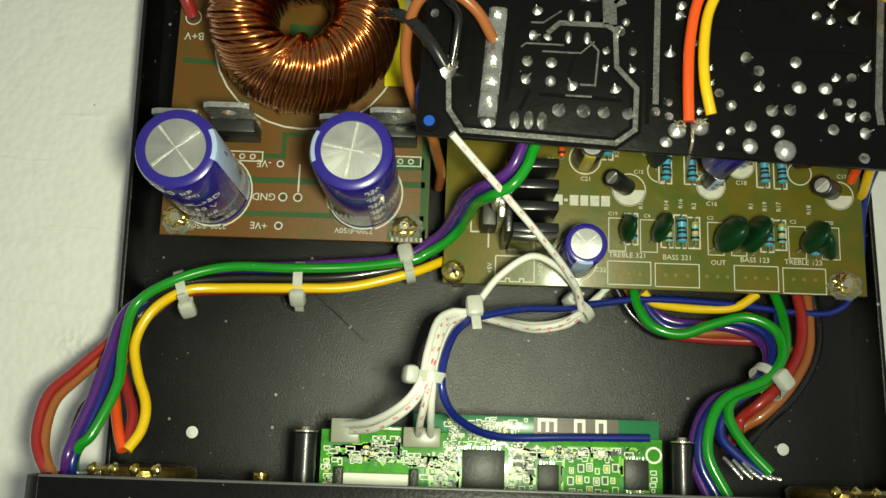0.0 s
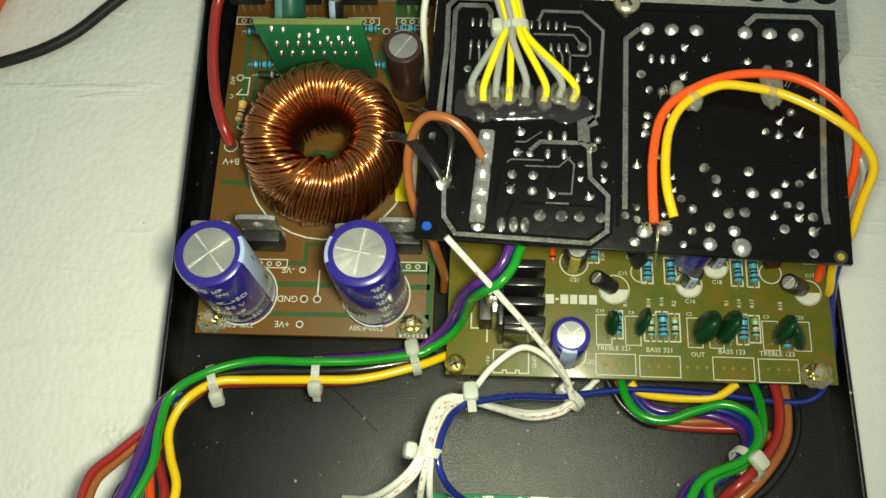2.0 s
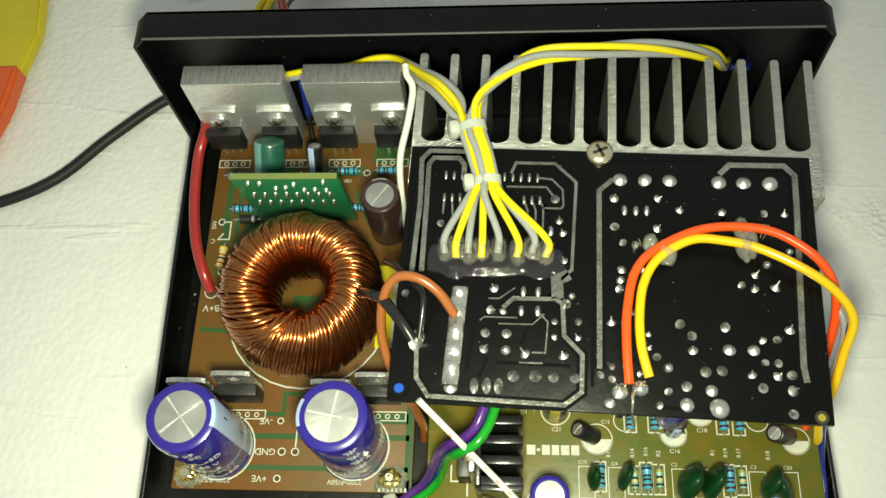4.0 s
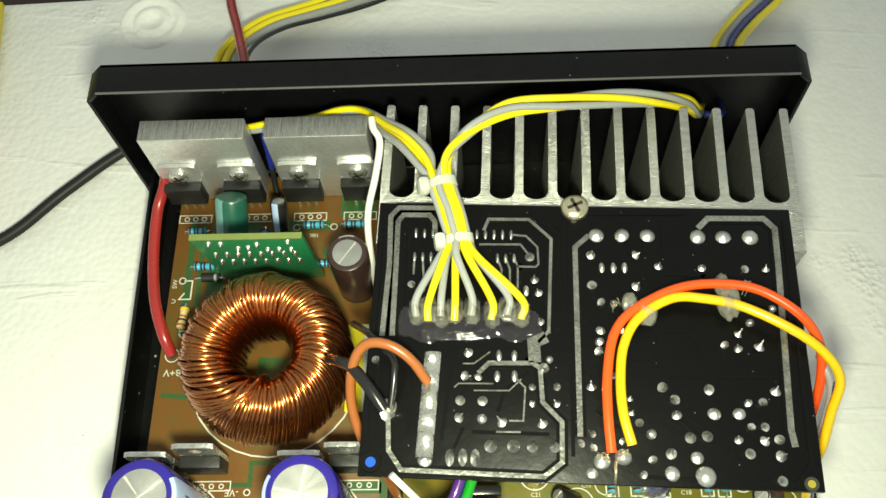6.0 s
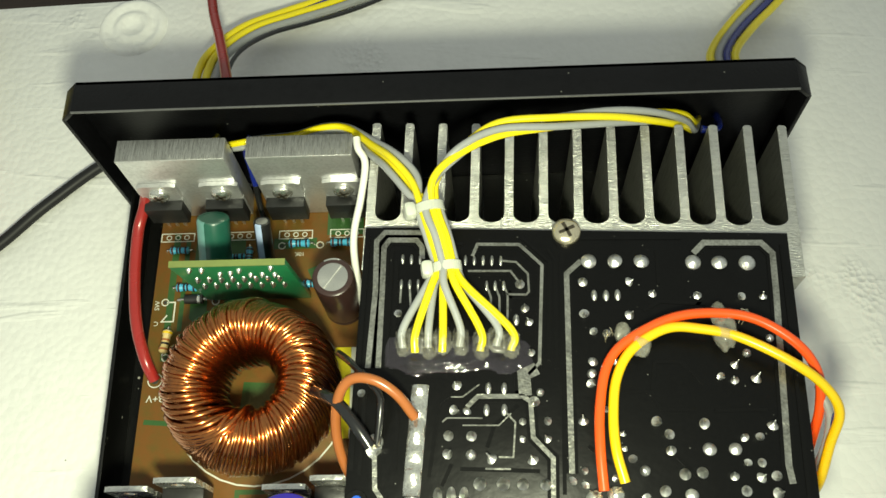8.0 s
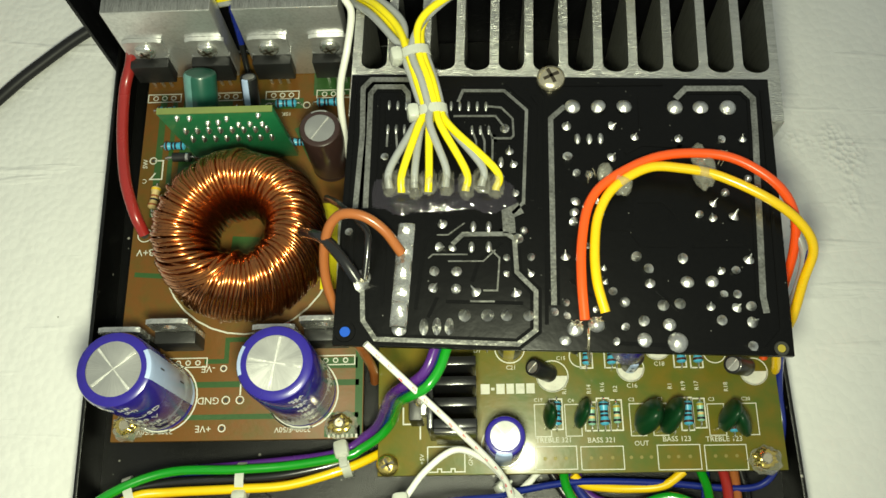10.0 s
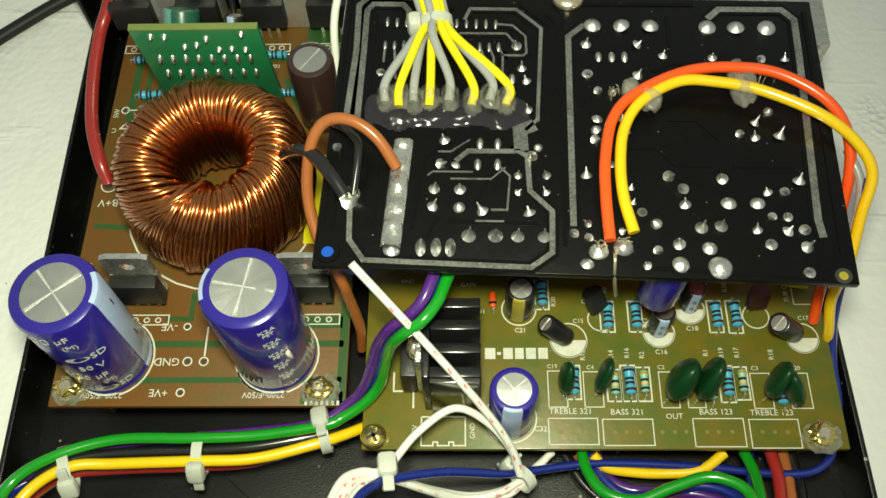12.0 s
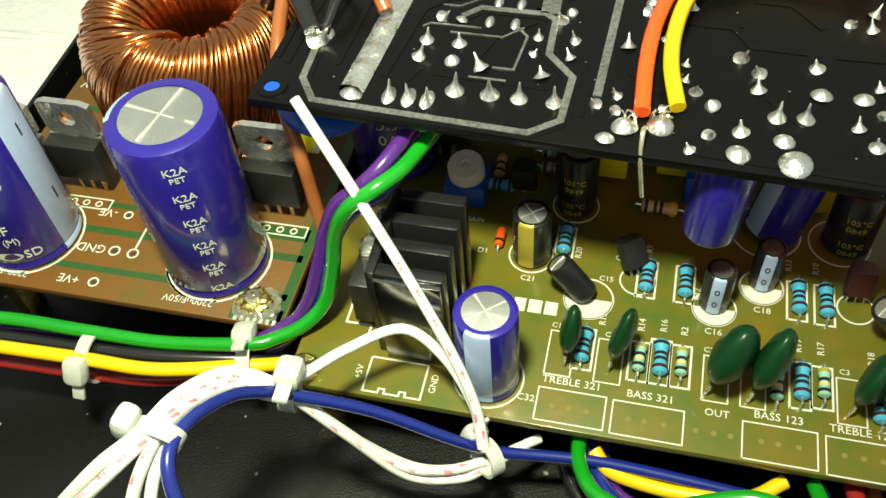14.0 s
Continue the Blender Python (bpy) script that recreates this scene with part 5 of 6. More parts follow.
electrolytic((-4.36, 19.3, 2.1), 0.24, 1.7, "cap_black", "slim black electrolytic can with pale stripe", "cap_stripe", -110, lean(0, 0, 30, 84), cross=0)
bd = thing("disc_capacitor", (-0.5, 12.75, 4.9), "bright blue disc part under the board corner", "capacitor")
part("disc", lathe([(0, -0.16), (0.7, -0.16), (0.85, -0.08), (0.88, 0), (0.85, 0.08), (0.7, 0.16), (0, 0.16)], (-0.5, 12.85, 4.95), 32, RX(14)), "blue_part", bd)
part("lead", tube([(-0.5, 13.2, 5.0), (-0.5, 13.3, 5.3), (-0.5, 13.3, 5.52)], 0.04, 6, 3), "tin", bd)


def transistor(x, y, turn_z, tilt, label="small black transistor with a flat face", body="epoxy"):
    at = (x, y, 1.86)
    t = thing("transistor", at, label, "transistor", "small transistors")
    m = Matrix.Translation(at) @ RZ(turn_z) @ RX(tilt)
    out = [(0.24 * math.cos(a), 0.24 * math.sin(a)) for a in [radians(-35 + 250 * k / 14) for k in range(15)]]
    part("body", prism(out, 0.22, 0.72, None, m), body, t)
    for k in (-1, 0, 1):
        part("lead", tube([m @ Vector((0.12 * k, 0, 0.25)), m @ Vector((0.13 * k, 0, 0.1)), m @ Vector((0.14 * k, 0, -0.01))], 0.022, 6, 3), "tin", t)


transistor(4.85, 12.35, 40, -35)
# black part coloured dark red for the indicator lamp shining on it
transistor(8.4, 12.45, 5, -12, "small black transistor with red lamp glow in its colour", "red_brown")
transistor(2.55, 13.95, 0, 0, "black transistor beside the electrolytic can")


def plate_hole(w, h, t, hole, hx, hz, m):
    """A plate in the xz plane with a round hole."""
    bm = bmesh.new()
    n = 24
    ring, rect = [], []
    for k in range(n):
        a = 2 * math.pi * k / n
        c, s = math.cos(a), math.sin(a)
        ring.append((hx + hole * c, hz + hole * s))
        f = min((w / 2 - hx * (1 if c > 0 else -1)) / max(abs(c), 1e-6), ((h - hz) if s > 0 else hz) / max(abs(s), 1e-6))
        rect.append((hx + f * c, hz + f * s))
    lay = [[bm.verts.new(m @ Vector((x, y, z))) for x, z in pts] for y in (0, t) for pts in (ring, rect)]
    for k in range(n):
        j = (k + 1) % n
        bm.faces.new((lay[0][k], lay[0][j], lay[1][j], lay[1][k]))
        bm.faces.new((lay[2][k], lay[3][k], lay[3][j], lay[2][j]))
        bm.faces.new((lay[0][k], lay[2][k], lay[2][j], lay[0][j]))
        bm.faces.new((lay[1][k], lay[1][j], lay[3][j], lay[3][k]))
    return bm


def to220(x, y, z, label, metal, group, screwed=False, width=1.02):
    """A power part standing up: tab behind, body in front, three legs."""
    t = thing("power_transistor", (x, y, 1.86), label, "transistor", group)
    tab_z = z + 0.85
    part("tab", plate_hole(width, 0.8, 0.13, 0.17, 0, 0.42, Matrix.Translation((x, y - 0.13, tab_z))), metal, t, "bright metal tab")
    part("tab_back", box(x - width / 2, x + width / 2, y - 0.13, y, z, tab_z), metal, t)
    part("body", box(x - width / 2, x + width / 2, y - 0.45, y - 0.132, z - 0.05, tab_z - 0.02, 0.03), "epoxy", t)
    for k in (-1, 0, 1):
        part("leg", box(x + 0.254 * k - 0.04, x + 0.254 * k + 0.04, y - 0.3, y - 0.25, 1.85, z), "tin", t)
    if screwed:
        screw((x, y - 0.13, tab_z + 0.36), 0.3, "tin", "bright screw through a transistor tab", RX(90), "bar screws")


for x in (-7.3, -5.5, -3.72, -1.97):
    to220(x, 21.19, 2.4, "black power transistor screwed to the aluminium bar", "alu_face", "bar transistors", True, 1.12)
for x, y in ((-7.05, 12.75), (-5.85, 12.95), (-3.1, 12.75), (-1.92, 12.95)):
    to220(x, y, 2.3, "standing black diode with a grey metal tab", "tin", "standing diodes", False, 1.08)

# regulator with its black finned heatsink
rg = thing("regulator_heatsink", (1.35, 10.9, 1.86), "black anodised finned heatsink on the tone board", "heatsink")
part("base_plate", box(0.78, 0.93, 10.05, 11.8, 1.86, 4.0, 0.02), "anodised", rg)
for y in (10.08, 10.6, 11.12, 11.62):
    part("fin", box(0.935, 2.0, y - 0.03, y + 0.2, 1.86, 4.0, 0.03), "anodised", rg)
reg = thing("regulator", (0.6, 10.9, 1.86), "black regulator bolted to the small heatsink", "regulator")
part("body", box(0.28, 0.62, 10.4, 11.4, 2.1, 3.1, 0.03), "epoxy", reg)
part("tab", box(0.63, 0.76, 10.4, 11.4, 2.1, 3.95, 0.01), "tin", reg, "bright metal tab")
part("tab", box(0.95, 1.97, 9.94, 10.045, 1.88, 3.97, 0.01), "anodised_smooth", reg, "polished plate on the front fin")
screw((0.62, 10.9, 3.5), 0.25, "steel", "bright screw in the regulator tab", RY(-90), "regulator screw")

# trimmer, yellow box parts, small chip and the hidden lamp
tr = thing("trimmer", (1.5, 13.8, 1.86), "white-topped blue trimmer potentiometer", "trimmer")
part("base", box(1.12, 1.88, 13.4, 14.1, 1.86, 2.4, 0.03), "blue_part", tr, "bright blue base")
part("dial", lathe([(0, 0), (0.34, 0), (0.34, 0.3), (0.3, 0.36), (0.1, 0.36), (0.08, 0.3), (0, 0.3)], (1.5, 13.75, 2.41), 24, RX(12)), "white_part", tr, "white slotted dial")
for k, (x, y, s) in enumerate(((4.1, 14.75, 0.0), (7.75, 14.5, 8.0), (9.45, 13.2, -10.0), (5.2, 15.0, 0))):
    m = turn(x, y, s)
    yb = thing("box_capacitor", (x, y, 1.86), "bright yellow box capacitor under the black board", "capacitor", "yellow box capacitors")
    part("case", box(x - 0.28, x + 0.28, y - 0.22, y + 0.22, 1.92, 2.85, 0.04, None, m), "yellow_part", yb)
    for s2 in (-1, 1):
        part("lead", tube([(x + 0.18 * s2, y, 1.95), (x + 0.18 * s2, y, 1.84)], 0.03, 6, 1), "tin", yb)
tb = thing("trimmer", (5.75, 14.4, 1.86), "small blue trimmer with a white dial", "trimmer")
part("base", box(5.45, 6.0, 14.2, 14.7, 1.86, 2.5, 0.03), "blue_part", tb)
ic = thing("chip", (0.55, 15.0, 1.86), "black dual-in-line chip under the black board", "chip")
part("body", box(-0.05, 1.2, 14.7, 15.35, 1.95, 2.35, 0.03), "epoxy", ic)
for k in range(4):
    part("pin", box(0.08 + 0.3 * k, 0.18 + 0.3 * k, 14.58, 14.71, 1.85, 2.15), "tin", ic)
led = thing("indicator_lamp", (7.7, 13.1, 5.2), "small red indicator lamp glowing under the black board", "lamp")
part("lens", lathe([(0, 0), (0.15, 0), (0.15, 0.25), (0.12, 0.36), (0.06, 0.4), (0, 0.41)], (7.7, 13.1, 5.35), 20, RX(180)), "red_led", led, "glowing red lens")
for k in (-0.06, 0.06):
    part("lead", box(7.68 + k, 7.72 + k, 13.08, 13.12, 5.34, 5.515), "tin", led)

# green plug-in board behind the coil
mod = thing("plug_in_board", (-4.6, 18.3, 1.86), "green upright plug-in board with silver solder joints", "circuit board")
TILT = Matrix.Translation((-4.57, 18.5, 1.9)) @ RX(7.3)
part("board", box(-1.5, 1.5, -0.08, 0.08, 0, 3.62, 0.01, None, TILT), "mod_green", mod)
part("board_edge", box(-1.5, 1.5, -0.085, 0.085, 3.6, 3.635, 0.0, None, TILT), "mod_edge", mod, "bare yellowish board edge")
for r_, zz, nn in ((0, 3.35, 6), (1, 2.9, 7), (2, 2.4, 8), (3, 1.75, 8)):
    for k in range(nn):
        if r_ < 2 and rj.random() < 0.25:
            continue
        q = TILT @ Vector((-1.1 + 2.2 * k / (nn - 1) + rj.uniform(-0.08, 0.08) * (r_ < 2), -0.08, zz + rj.uniform(-0.12, 0.12) * (r_ < 2)))
        ob = new("solder_joint", DOME)
        ob.parent = mod
        ob.location = (q - BASE[mod.name]) * U
        ob.rotation_euler = (radians(97), 0, 0)
        ob.scale = (0.075, 0.1 + 0.07 * (r_ > 1), 0.15)

# supply board extras
resistor(-3.5, 20.13, turn_z=0, bands=B2)
resistor(-6.75, 18.8, turn_z=0, bands=B2)
resistor(-3.0, 18.82, turn_z=0, bands=B2)
resistor(-2.25, 20.13, turn_z=0, bands=B2)
resistor(-7.2, 17.15, turn_z=84, body="res_tan", bands=("w_brown", "ink", "w_brown", "w_yellow"), size=1.1)
resistor(-5.35, 19.75, turn_z=0, bands=B2, size=0.8)
resistor(-4.98, 19.75, turn_z=90, bands=B2, size=0.9)
resistor(-7.1, 20.0, turn_z=0, bands=B2, size=0.9)
d2 = thing("diode", (-6.5, 18.42, 2.0), "black barrel diode with silver band", "diode")
part("body", lathe([(0, -0.27), (0.13, -0.27), (0.13, 0.27), (0, 0.27)], (-6.5, 18.42, 2.0), 16, RY(90)), "epoxy", d2)
part("band", lathe([(0.12, 0.12), (0.135, 0.12), (0.135, 0.2), (0.12, 0.2)], (-6.5, 18.42, 2.0), 16, RY(90)), "tin", d2)
part("lead", tube([(-6.95, 18.42, 1.85), (-6.93, 18.42, 2.0), (-6.07, 18.42, 2.0), (-6.05, 18.42, 1.85)], 0.03, 6, 3), "tin", d2)
st = part("sticker", box(-2.3, -1.84, 14.3, 16.9, 1.852, 1.872), "yellow_part", None, base=(-1.9, 15.6, 1.85))
part("white_margin", box(-1.836, -1.7, 14.3, 16.9, 1.852, 1.87), "white_part", st, "blank white margin")
tagged(st, "yellow sticker on the supply board", "sticker")

# ---- print on the boards ----
Z = 1.85


def outline(x0, x1, y0, y1, w=0.023):
    return ribbon([(x0, y0), (x1, y0), (x1, y1), (x0, y1), (x0, y0 - w / 2)], w, Z, None, 0.006)


def circle(x, y, r, a0=0, a1=360, w=0.03, z=Z):
    return ribbon([(x + r * math.cos(radians(a0 + (a1 - a0) * k / 32)), y + r * math.sin(radians(a0 + (a1 - a0) * k / 32))) for k in range(33)], w, z, None, 0.006)


def disc(x, y, r, a0, a1, h=0.006):
    pts = [(x + r * math.cos(radians(a0 + (a1 - a0) * k / 20)), y + r * math.sin(radians(a0 + (a1 - a0) * k / 20))) for k in range(21)]
    return prism(pts, Z - 0.002, Z + h)


for x0, x1, y0, y1 in ((3.5, 4.58, 9.27, 9.86), (4.69, 5.79, 9.25, 9.84), (6.67, 7.77, 9.22, 9.85), (7.89, 8.96, 9.19, 9.83), (3.53, 3.95, 10.12, 10.97), (4.33, 4.75, 10.12, 10.95), (6.03, 6.43, 10.10, 10.94), (6.62, 7.0, 10.10, 10.94), (8.07, 8.5, 10.08, 10.9), (8.9, 9.35, 10.08, 10.9), (9.35, 9.95, 12.6, 13.5)):
    part("printed_box", outline(x0, x1, y0, y1), "silk", tone)
for x, y0, y1 in ((4.1, 10.3, 11.1), (5.01, 10.25, 11.0), (5.34, 10.25, 11.1), (5.67, 10.25, 11.05), (7.52, 10.22, 11.08), (7.85, 10.28, 11.05), (4.98, 11.92, 12.7), (5.63, 11.92, 12.7), (7.48, 11.9, 12.7), (7.92, 11.88, 12.7), (3.48, 12.5, 13.25)):
    part("printed_box", outline(x - 0.16, x + 0.16, y0, y1, 0.035), "silk", tone)
part("printed_box", ribbon([(0.69, 9.9), (1.66, 9.9), (1.66, 9.25), (1.4, 9.25), (1.4, 9.33), (1.3, 9.33), (1.3, 9.25), (1.05, 9.25), (1.05, 9.33), (0.95, 9.33), (0.95, 9.25), (0.69, 9.25), (0.69, 9.9)], 0.03, Z, None, 0.006), "silk", tone)
part("printed_line", ribbon([(0.05, 10.95), (0.05, 10.5), (0.5, 10.5), (0.5, 10.1)], 0.04, Z, None, 0.006), "silk", tone)
for x, y, r in ((4.05, 11.72, 0.42), (6.14, 11.9, 0.36), (6.9, 12.48, 0.36), (9.4, 11.75, 0.36)):
    part("printed_disc", disc(x, y, r, 180, 360), "silk", tone, "white half disc")
    part("printed_ring", circle(x, y, r), "silk", tone)
for x, y, r in ((2.93, 12.5, 0.40), (2.67, 9.88, 0.57), (8.2, 13.7, 0.52), (3.55, 13.8, 0.42), (6.95, 13.75, 0.6), (9.7, 13.6, 0.46), (4.83, 12.25, 0.3), (8.42, 12.3, 0.3)):
    part("printed_ring", circle(x, y, r), "silk", tone)
for text, x, y, s in (("TREBLE 321", 4.0, 10.02, 0.19), ("BASS 321", 5.25, 10.0, 0.19), ("OUT", 6.28, 9.9, 0.18), ("BASS 123", 7.2, 10.0, 0.19), ("TREBLE 123", 8.42, 9.98, 0.19), ("C32", 3.32, 9.62, 0.17), ("C19", 3.64, 11.08, 0.14), ("C4", 4.5, 11.05, 0.14), ("C2", 6.1, 11.05, 0.14), ("C1", 6.85, 11.05, 0.14), ("C3", 8.2, 11.02, 0.14), ("C20", 9.1, 11.02, 0.14), ("C15", 4.3, 12.2, 0.15), ("C16", 6.15, 11.42, 0.17), ("C18", 6.92, 12.0, 0.17), ("C17", 9.5, 12.25, 0.15), ("C21", 2.95, 11.97, 0.16), ("D1", 2.05, 12.45, 0.16), ("Q1", 4.5, 12.7, 0.15), ("R5", 2.35, 14.55, 0.17), ("GAIN", 1.75, 13.15, 0.15), ("GND", 0.3, 13.25, 0.14)):
    part("lettering", letters(text, (x, y, Z + 0.002), s, None, None, "CENTER", 0.003), "silk", tone)
for text, x, y in (("R15", 4.35, 11.35), ("R14", 5.0, 11.35), ("R16", 5.36, 11.4), ("R2", 5.7, 11.35), ("R19", 7.5, 11.4), ("R17", 7.85, 11.4), ("R18", 8.62, 11.35), ("R1", 7.15, 11.4), ("R13", 7.35, 13.05), ("R10", 7.8, 13.05), ("R20", 3.75, 12.7), ("R12", 5.85, 12.15), ("R9", 4.98, 13.0), ("SUB OUT", 9.2, 13.0), ("GND", 1.82, 9.58), ("+5V", 0.55, 9.58)):
    part("lettering", letters(text, (x, y, Z + 0.002), 0.16, RZ(90), None, "CENTER", 0.003), "silk", tone)
# maker's mark, drawn as plain blocks
for k, (w, h) in enumerate(((0.24, 0.27), (0.09, 0.07), (0.22, 0.27), (0.2, 0.27), (0.23, 0.27), (0.22, 0.27))):
    x = 2.12 + (0, 0.28, 0.42, 0.69, 0.94, 1.22)[k]
    part("maker_mark", ribbon([(x, 11.4), (x + w, 11.4)], h, Z, None, 0.006), "silk", tone)
# drilled pads along the front edge
for x in (3.75, 4.02, 4.3, 4.95, 5.2, 5.5, 5.98, 6.25, 6.5, 6.95, 7.2, 7.5, 8.15, 8.42, 8.7):
    part("pad", lathe([(0, 0.004), (0.045, 0.004), (0.05, -0.002)], (x, 9.55, Z), 12), "pad_dull", tone)

# supply board
for pts, w in (([(-7.7, 11.66), (-1.15, 11.66)], 0.16), ([(-6.0, 10.78), (-1.15, 10.78)], 0.14), ([(-1.15, 10.2), (-1.15, 16.0)], 0.2), ([(-5.4, 12.3), (-4.8, 12.3), (-4.8, 12.9), (-3.9, 12.9), (-3.9, 12.2)], 0.13), ([(-2.2, 12.2), (-1.2, 12.2)], 0.3), ([(-2.05, 10.35), (-1.1, 10.35)], 0.3), ([(-7.6, 14.85), (-6.3, 14.75)], 0.14), ([(-7.25, 20.6), (-7.25, 16.6)], 0.2), ([(-6.9, 20.4), (-6.9, 17.5)], 0.14), ([(-6.4, 20.4), (-6.4, 18.0), (-5.6, 17.4)], 0.5), ([(-5.4, 20.4), (-5.4, 17.8)], 0.5), ([(-4.3, 20.2), (-3.0, 20.2)], 0.35), ([(-2.7, 20.9), (-1.6, 20.9)], 0.9), ([(-4.9, 15.4), (-3.3, 15.3)], 1.1), ([(-7.6, 10.5), (-7.1, 10.4)], 0.4), ([(-3.1, 19.4), (-2.6, 18.3)], 0.3)):
    part("green_track", ribbon(pts, w, Z, None, 0.004), "pcb_green", supply, "green masked gap between copper areas")
part("printed_ring", circle(-4.35, 15.5, 2.45, 0, 360, 0.045), "silk", supply)
for text, x, y, s in (("-VE", -5.28, 12.1, 0.27), ("GND", -5.22, 11.23, 0.27), ("+VE", -5.3, 10.48, 0.26), ("2200uF/50V", -6.6, 10.42, 0.2), ("2200uF/50V", -2.9, 10.42, 0.2), ("B+V", -7.35, 15.52, 0.3)):
    part("lettering", letters(text, (x, y, Z + 0.006), s, RZ(180), None, "CENTER", 0.003), "silk", supply)
for text, x, y, s, a in (("10K", -3.5, 19.85, 0.18, 180), ("22R", -2.85, 19.3, 0.16, 90), ("SW", -7.62, 18.3, 0.2, 90), ("C", -7.6, 17.75, 0.2, 180)):
    part("lettering", letters(text, (x, y, Z + 0.006), s, RZ(a), None, "CENTER", 0.003), "silk", supply)
for x, y, r in ((-4.86, 12.1, 0.08), (-4.74, 11.23, 0.1), (-4.36, 11.23, 0.1), (-4.8, 10.48, 0.09), (-7.42, 16.04, 0.2), (-7.2, 16.7, 0.1), (-2.9, 20.13, 0.1), (-4.05, 20.13, 0.1), (-7.4, 18.4, 0.1), (-5.9, 18.4, 0.1)):
    part("printed_ring", circle(x, y, r, 0, 360, 0.03), "silk", supply)
    part("pad", lathe([(0, 0.006), (r * 0.5, 0.006), (r * 0.55, -0.002)], (x, y, Z), 12), "pcb_edge", supply)
part("printed_line", ribbon([(-4.36, 11.36), (-4.36, 12.1)], 0.04, Z, None, 0.006), "silk", supply)
part("printed_line", ribbon([(-7.3, 18.0), (-7.45, 17.8), (-7.1, 17.8), (-7.1, 18.4), (-7.35, 18.4)], 0.04, Z, None, 0.006), "silk", supply)
for x, y in ((-7.25, 20.5), (-5.35, 20.5), (-3.65, 20.5), (-2.1, 20.5)):
    part("printed_box", outline(x - 0.5, x + 0.5, y - 0.14, y + 0.12, 0.03), "silk", supply)
    for k in (-1, 0, 1):
        part("printed_ring", circle(x + 0.27 * k, y - 0.01, 0.07, 0, 360, 0.03), "silk", supply)
for x, y in ((-7.05, 12.42), (-5.85, 12.3), (-3.1, 12.42), (-1.8, 12.3)):
    part("printed_box", outline(x - 0.52, x + 0.52, y - 0.15, y + 0.1, 0.03), "silk", supply)
    for k in (-1, 0, 1):
        part("printed_ring", circle(x + 0.27 * k, y - 0.03, 0.06, 0, 360, 0.03), "silk", supply)
for k in range(7):
    part("print_bar", ribbon([(-1.95 + 0.12 * k, 10.23), (-1.89 + 0.12 * k, 10.23)], 0.1, Z, None, 0.006), "silk", supply)
for x, y in ((-6.5, 11.35), (-2.68, 11.4)):
    part("printed_ring", circle(x, y, 0.97, 0, 360, 0.04), "silk", supply)
    part("printed_disc", disc(x, y, 0.99, 205, 290), "silk", supply, "white crescent beside the can")


# ---- print on the cans ----
def on_can(text, can, at, r, z, angle, size, colour="silk", m=None):
    bm = letters(text, (0, 0, 0), size, m, None, "CENTER", 0.003)
    for v in bm.verts:
        a = radians(angle) + v.co.x / r
        q = r + 0.006 + v.co.z
        v.co = Vector((at[0] + q * math.cos(a), at[1] + q * math.sin(a), at[2] + z + v.co.y))
    part("lettering", bm, colour, SLEEVE[can.name])


for k in range(6):
    on_can("K2A", capR, (-2.68, 11.4, 1.86), 0.92, 3.2 - 0.58 * k, -60, 0.21)
    if k < 5:
        on_can("PET", capR, (-2.68, 11.4, 1.86), 0.92, 3.02 - 0.58 * k, -60, 0.16)
A = (-6.5, 11.35, 1.86)
for text, z, a, s in (("2200", 3.08, -118, 0.42), ("µF", 3.08, -78, 0.3), ("(M)", 2.72, -75, 0.24), ("SD", 2.1, -52, 0.3), ("50 V", 1.6, -72, 0.3), ("2200 µF", 1.1, -92, 0.3), ("(M)", 0.8, -66, 0.22), ("SD", 0.42, -50, 0.28)):
    on_can(text, capL, A, 0.92, z, a, s)
for z, a in ((2.1, -80), (0.42, -78)):
    bm = bmesh.new()
    pts = [(0.26 * math.cos(2 * math.pi * k / 24), 0.11 * math.sin(2 * math.pi * k / 24)) for k in range(24)]
    bm.faces.new([bm.verts.new((A[0] + 0.928 * math.cos(radians(a) + x / 0.92), A[1] + 0.928 * math.sin(radians(a) + x / 0.92), A[2] + z + y)) for x, y in pts])
    part("maker_oval", bm, "silk", capL, "plain white oval")
for z in (2.75, 1.2):
    on_can("I", capL, A, 0.925, z, 8, 0.4, "ink")
for text, z, a, s in (("85°C", 1.5, -75, 0.26), ("470", 1.15, -75, 0.34), ("25", 0.75, -72, 0.3)):
    on_can(text, big_blue, (-0.1, 14.55, 1.9), 0.82, z, a, s, "silk", RZ(180))

for can, at, r in ((c16, (6.12, 12.0, 1.86), 0.25), (c18, (6.9, 12.6, 1.86), 0.24)):
    for z in (0.3, 0.62):
        on_can("0", can, at, r + 0.004, z, -95, 0.2, "ink")
for can, at, r in ((printed_a, (3.55, 13.8, 1.86), 0.36), (printed_b, (8.3, 13.75, 1.86), 0.42)):
    for z in (0.35, 0.95):
        on_can("105°C", can, at, r, z, -95, 0.17, "gold_mark")
        on_can("0849", can, at, r, z - 0.2, -95, 0.17, "gold_mark")
on_can("VENT", hung, (5.80, 12.03, 3.95), 0.43, 0.5, -95, 0.28, "silk", RZ(75))
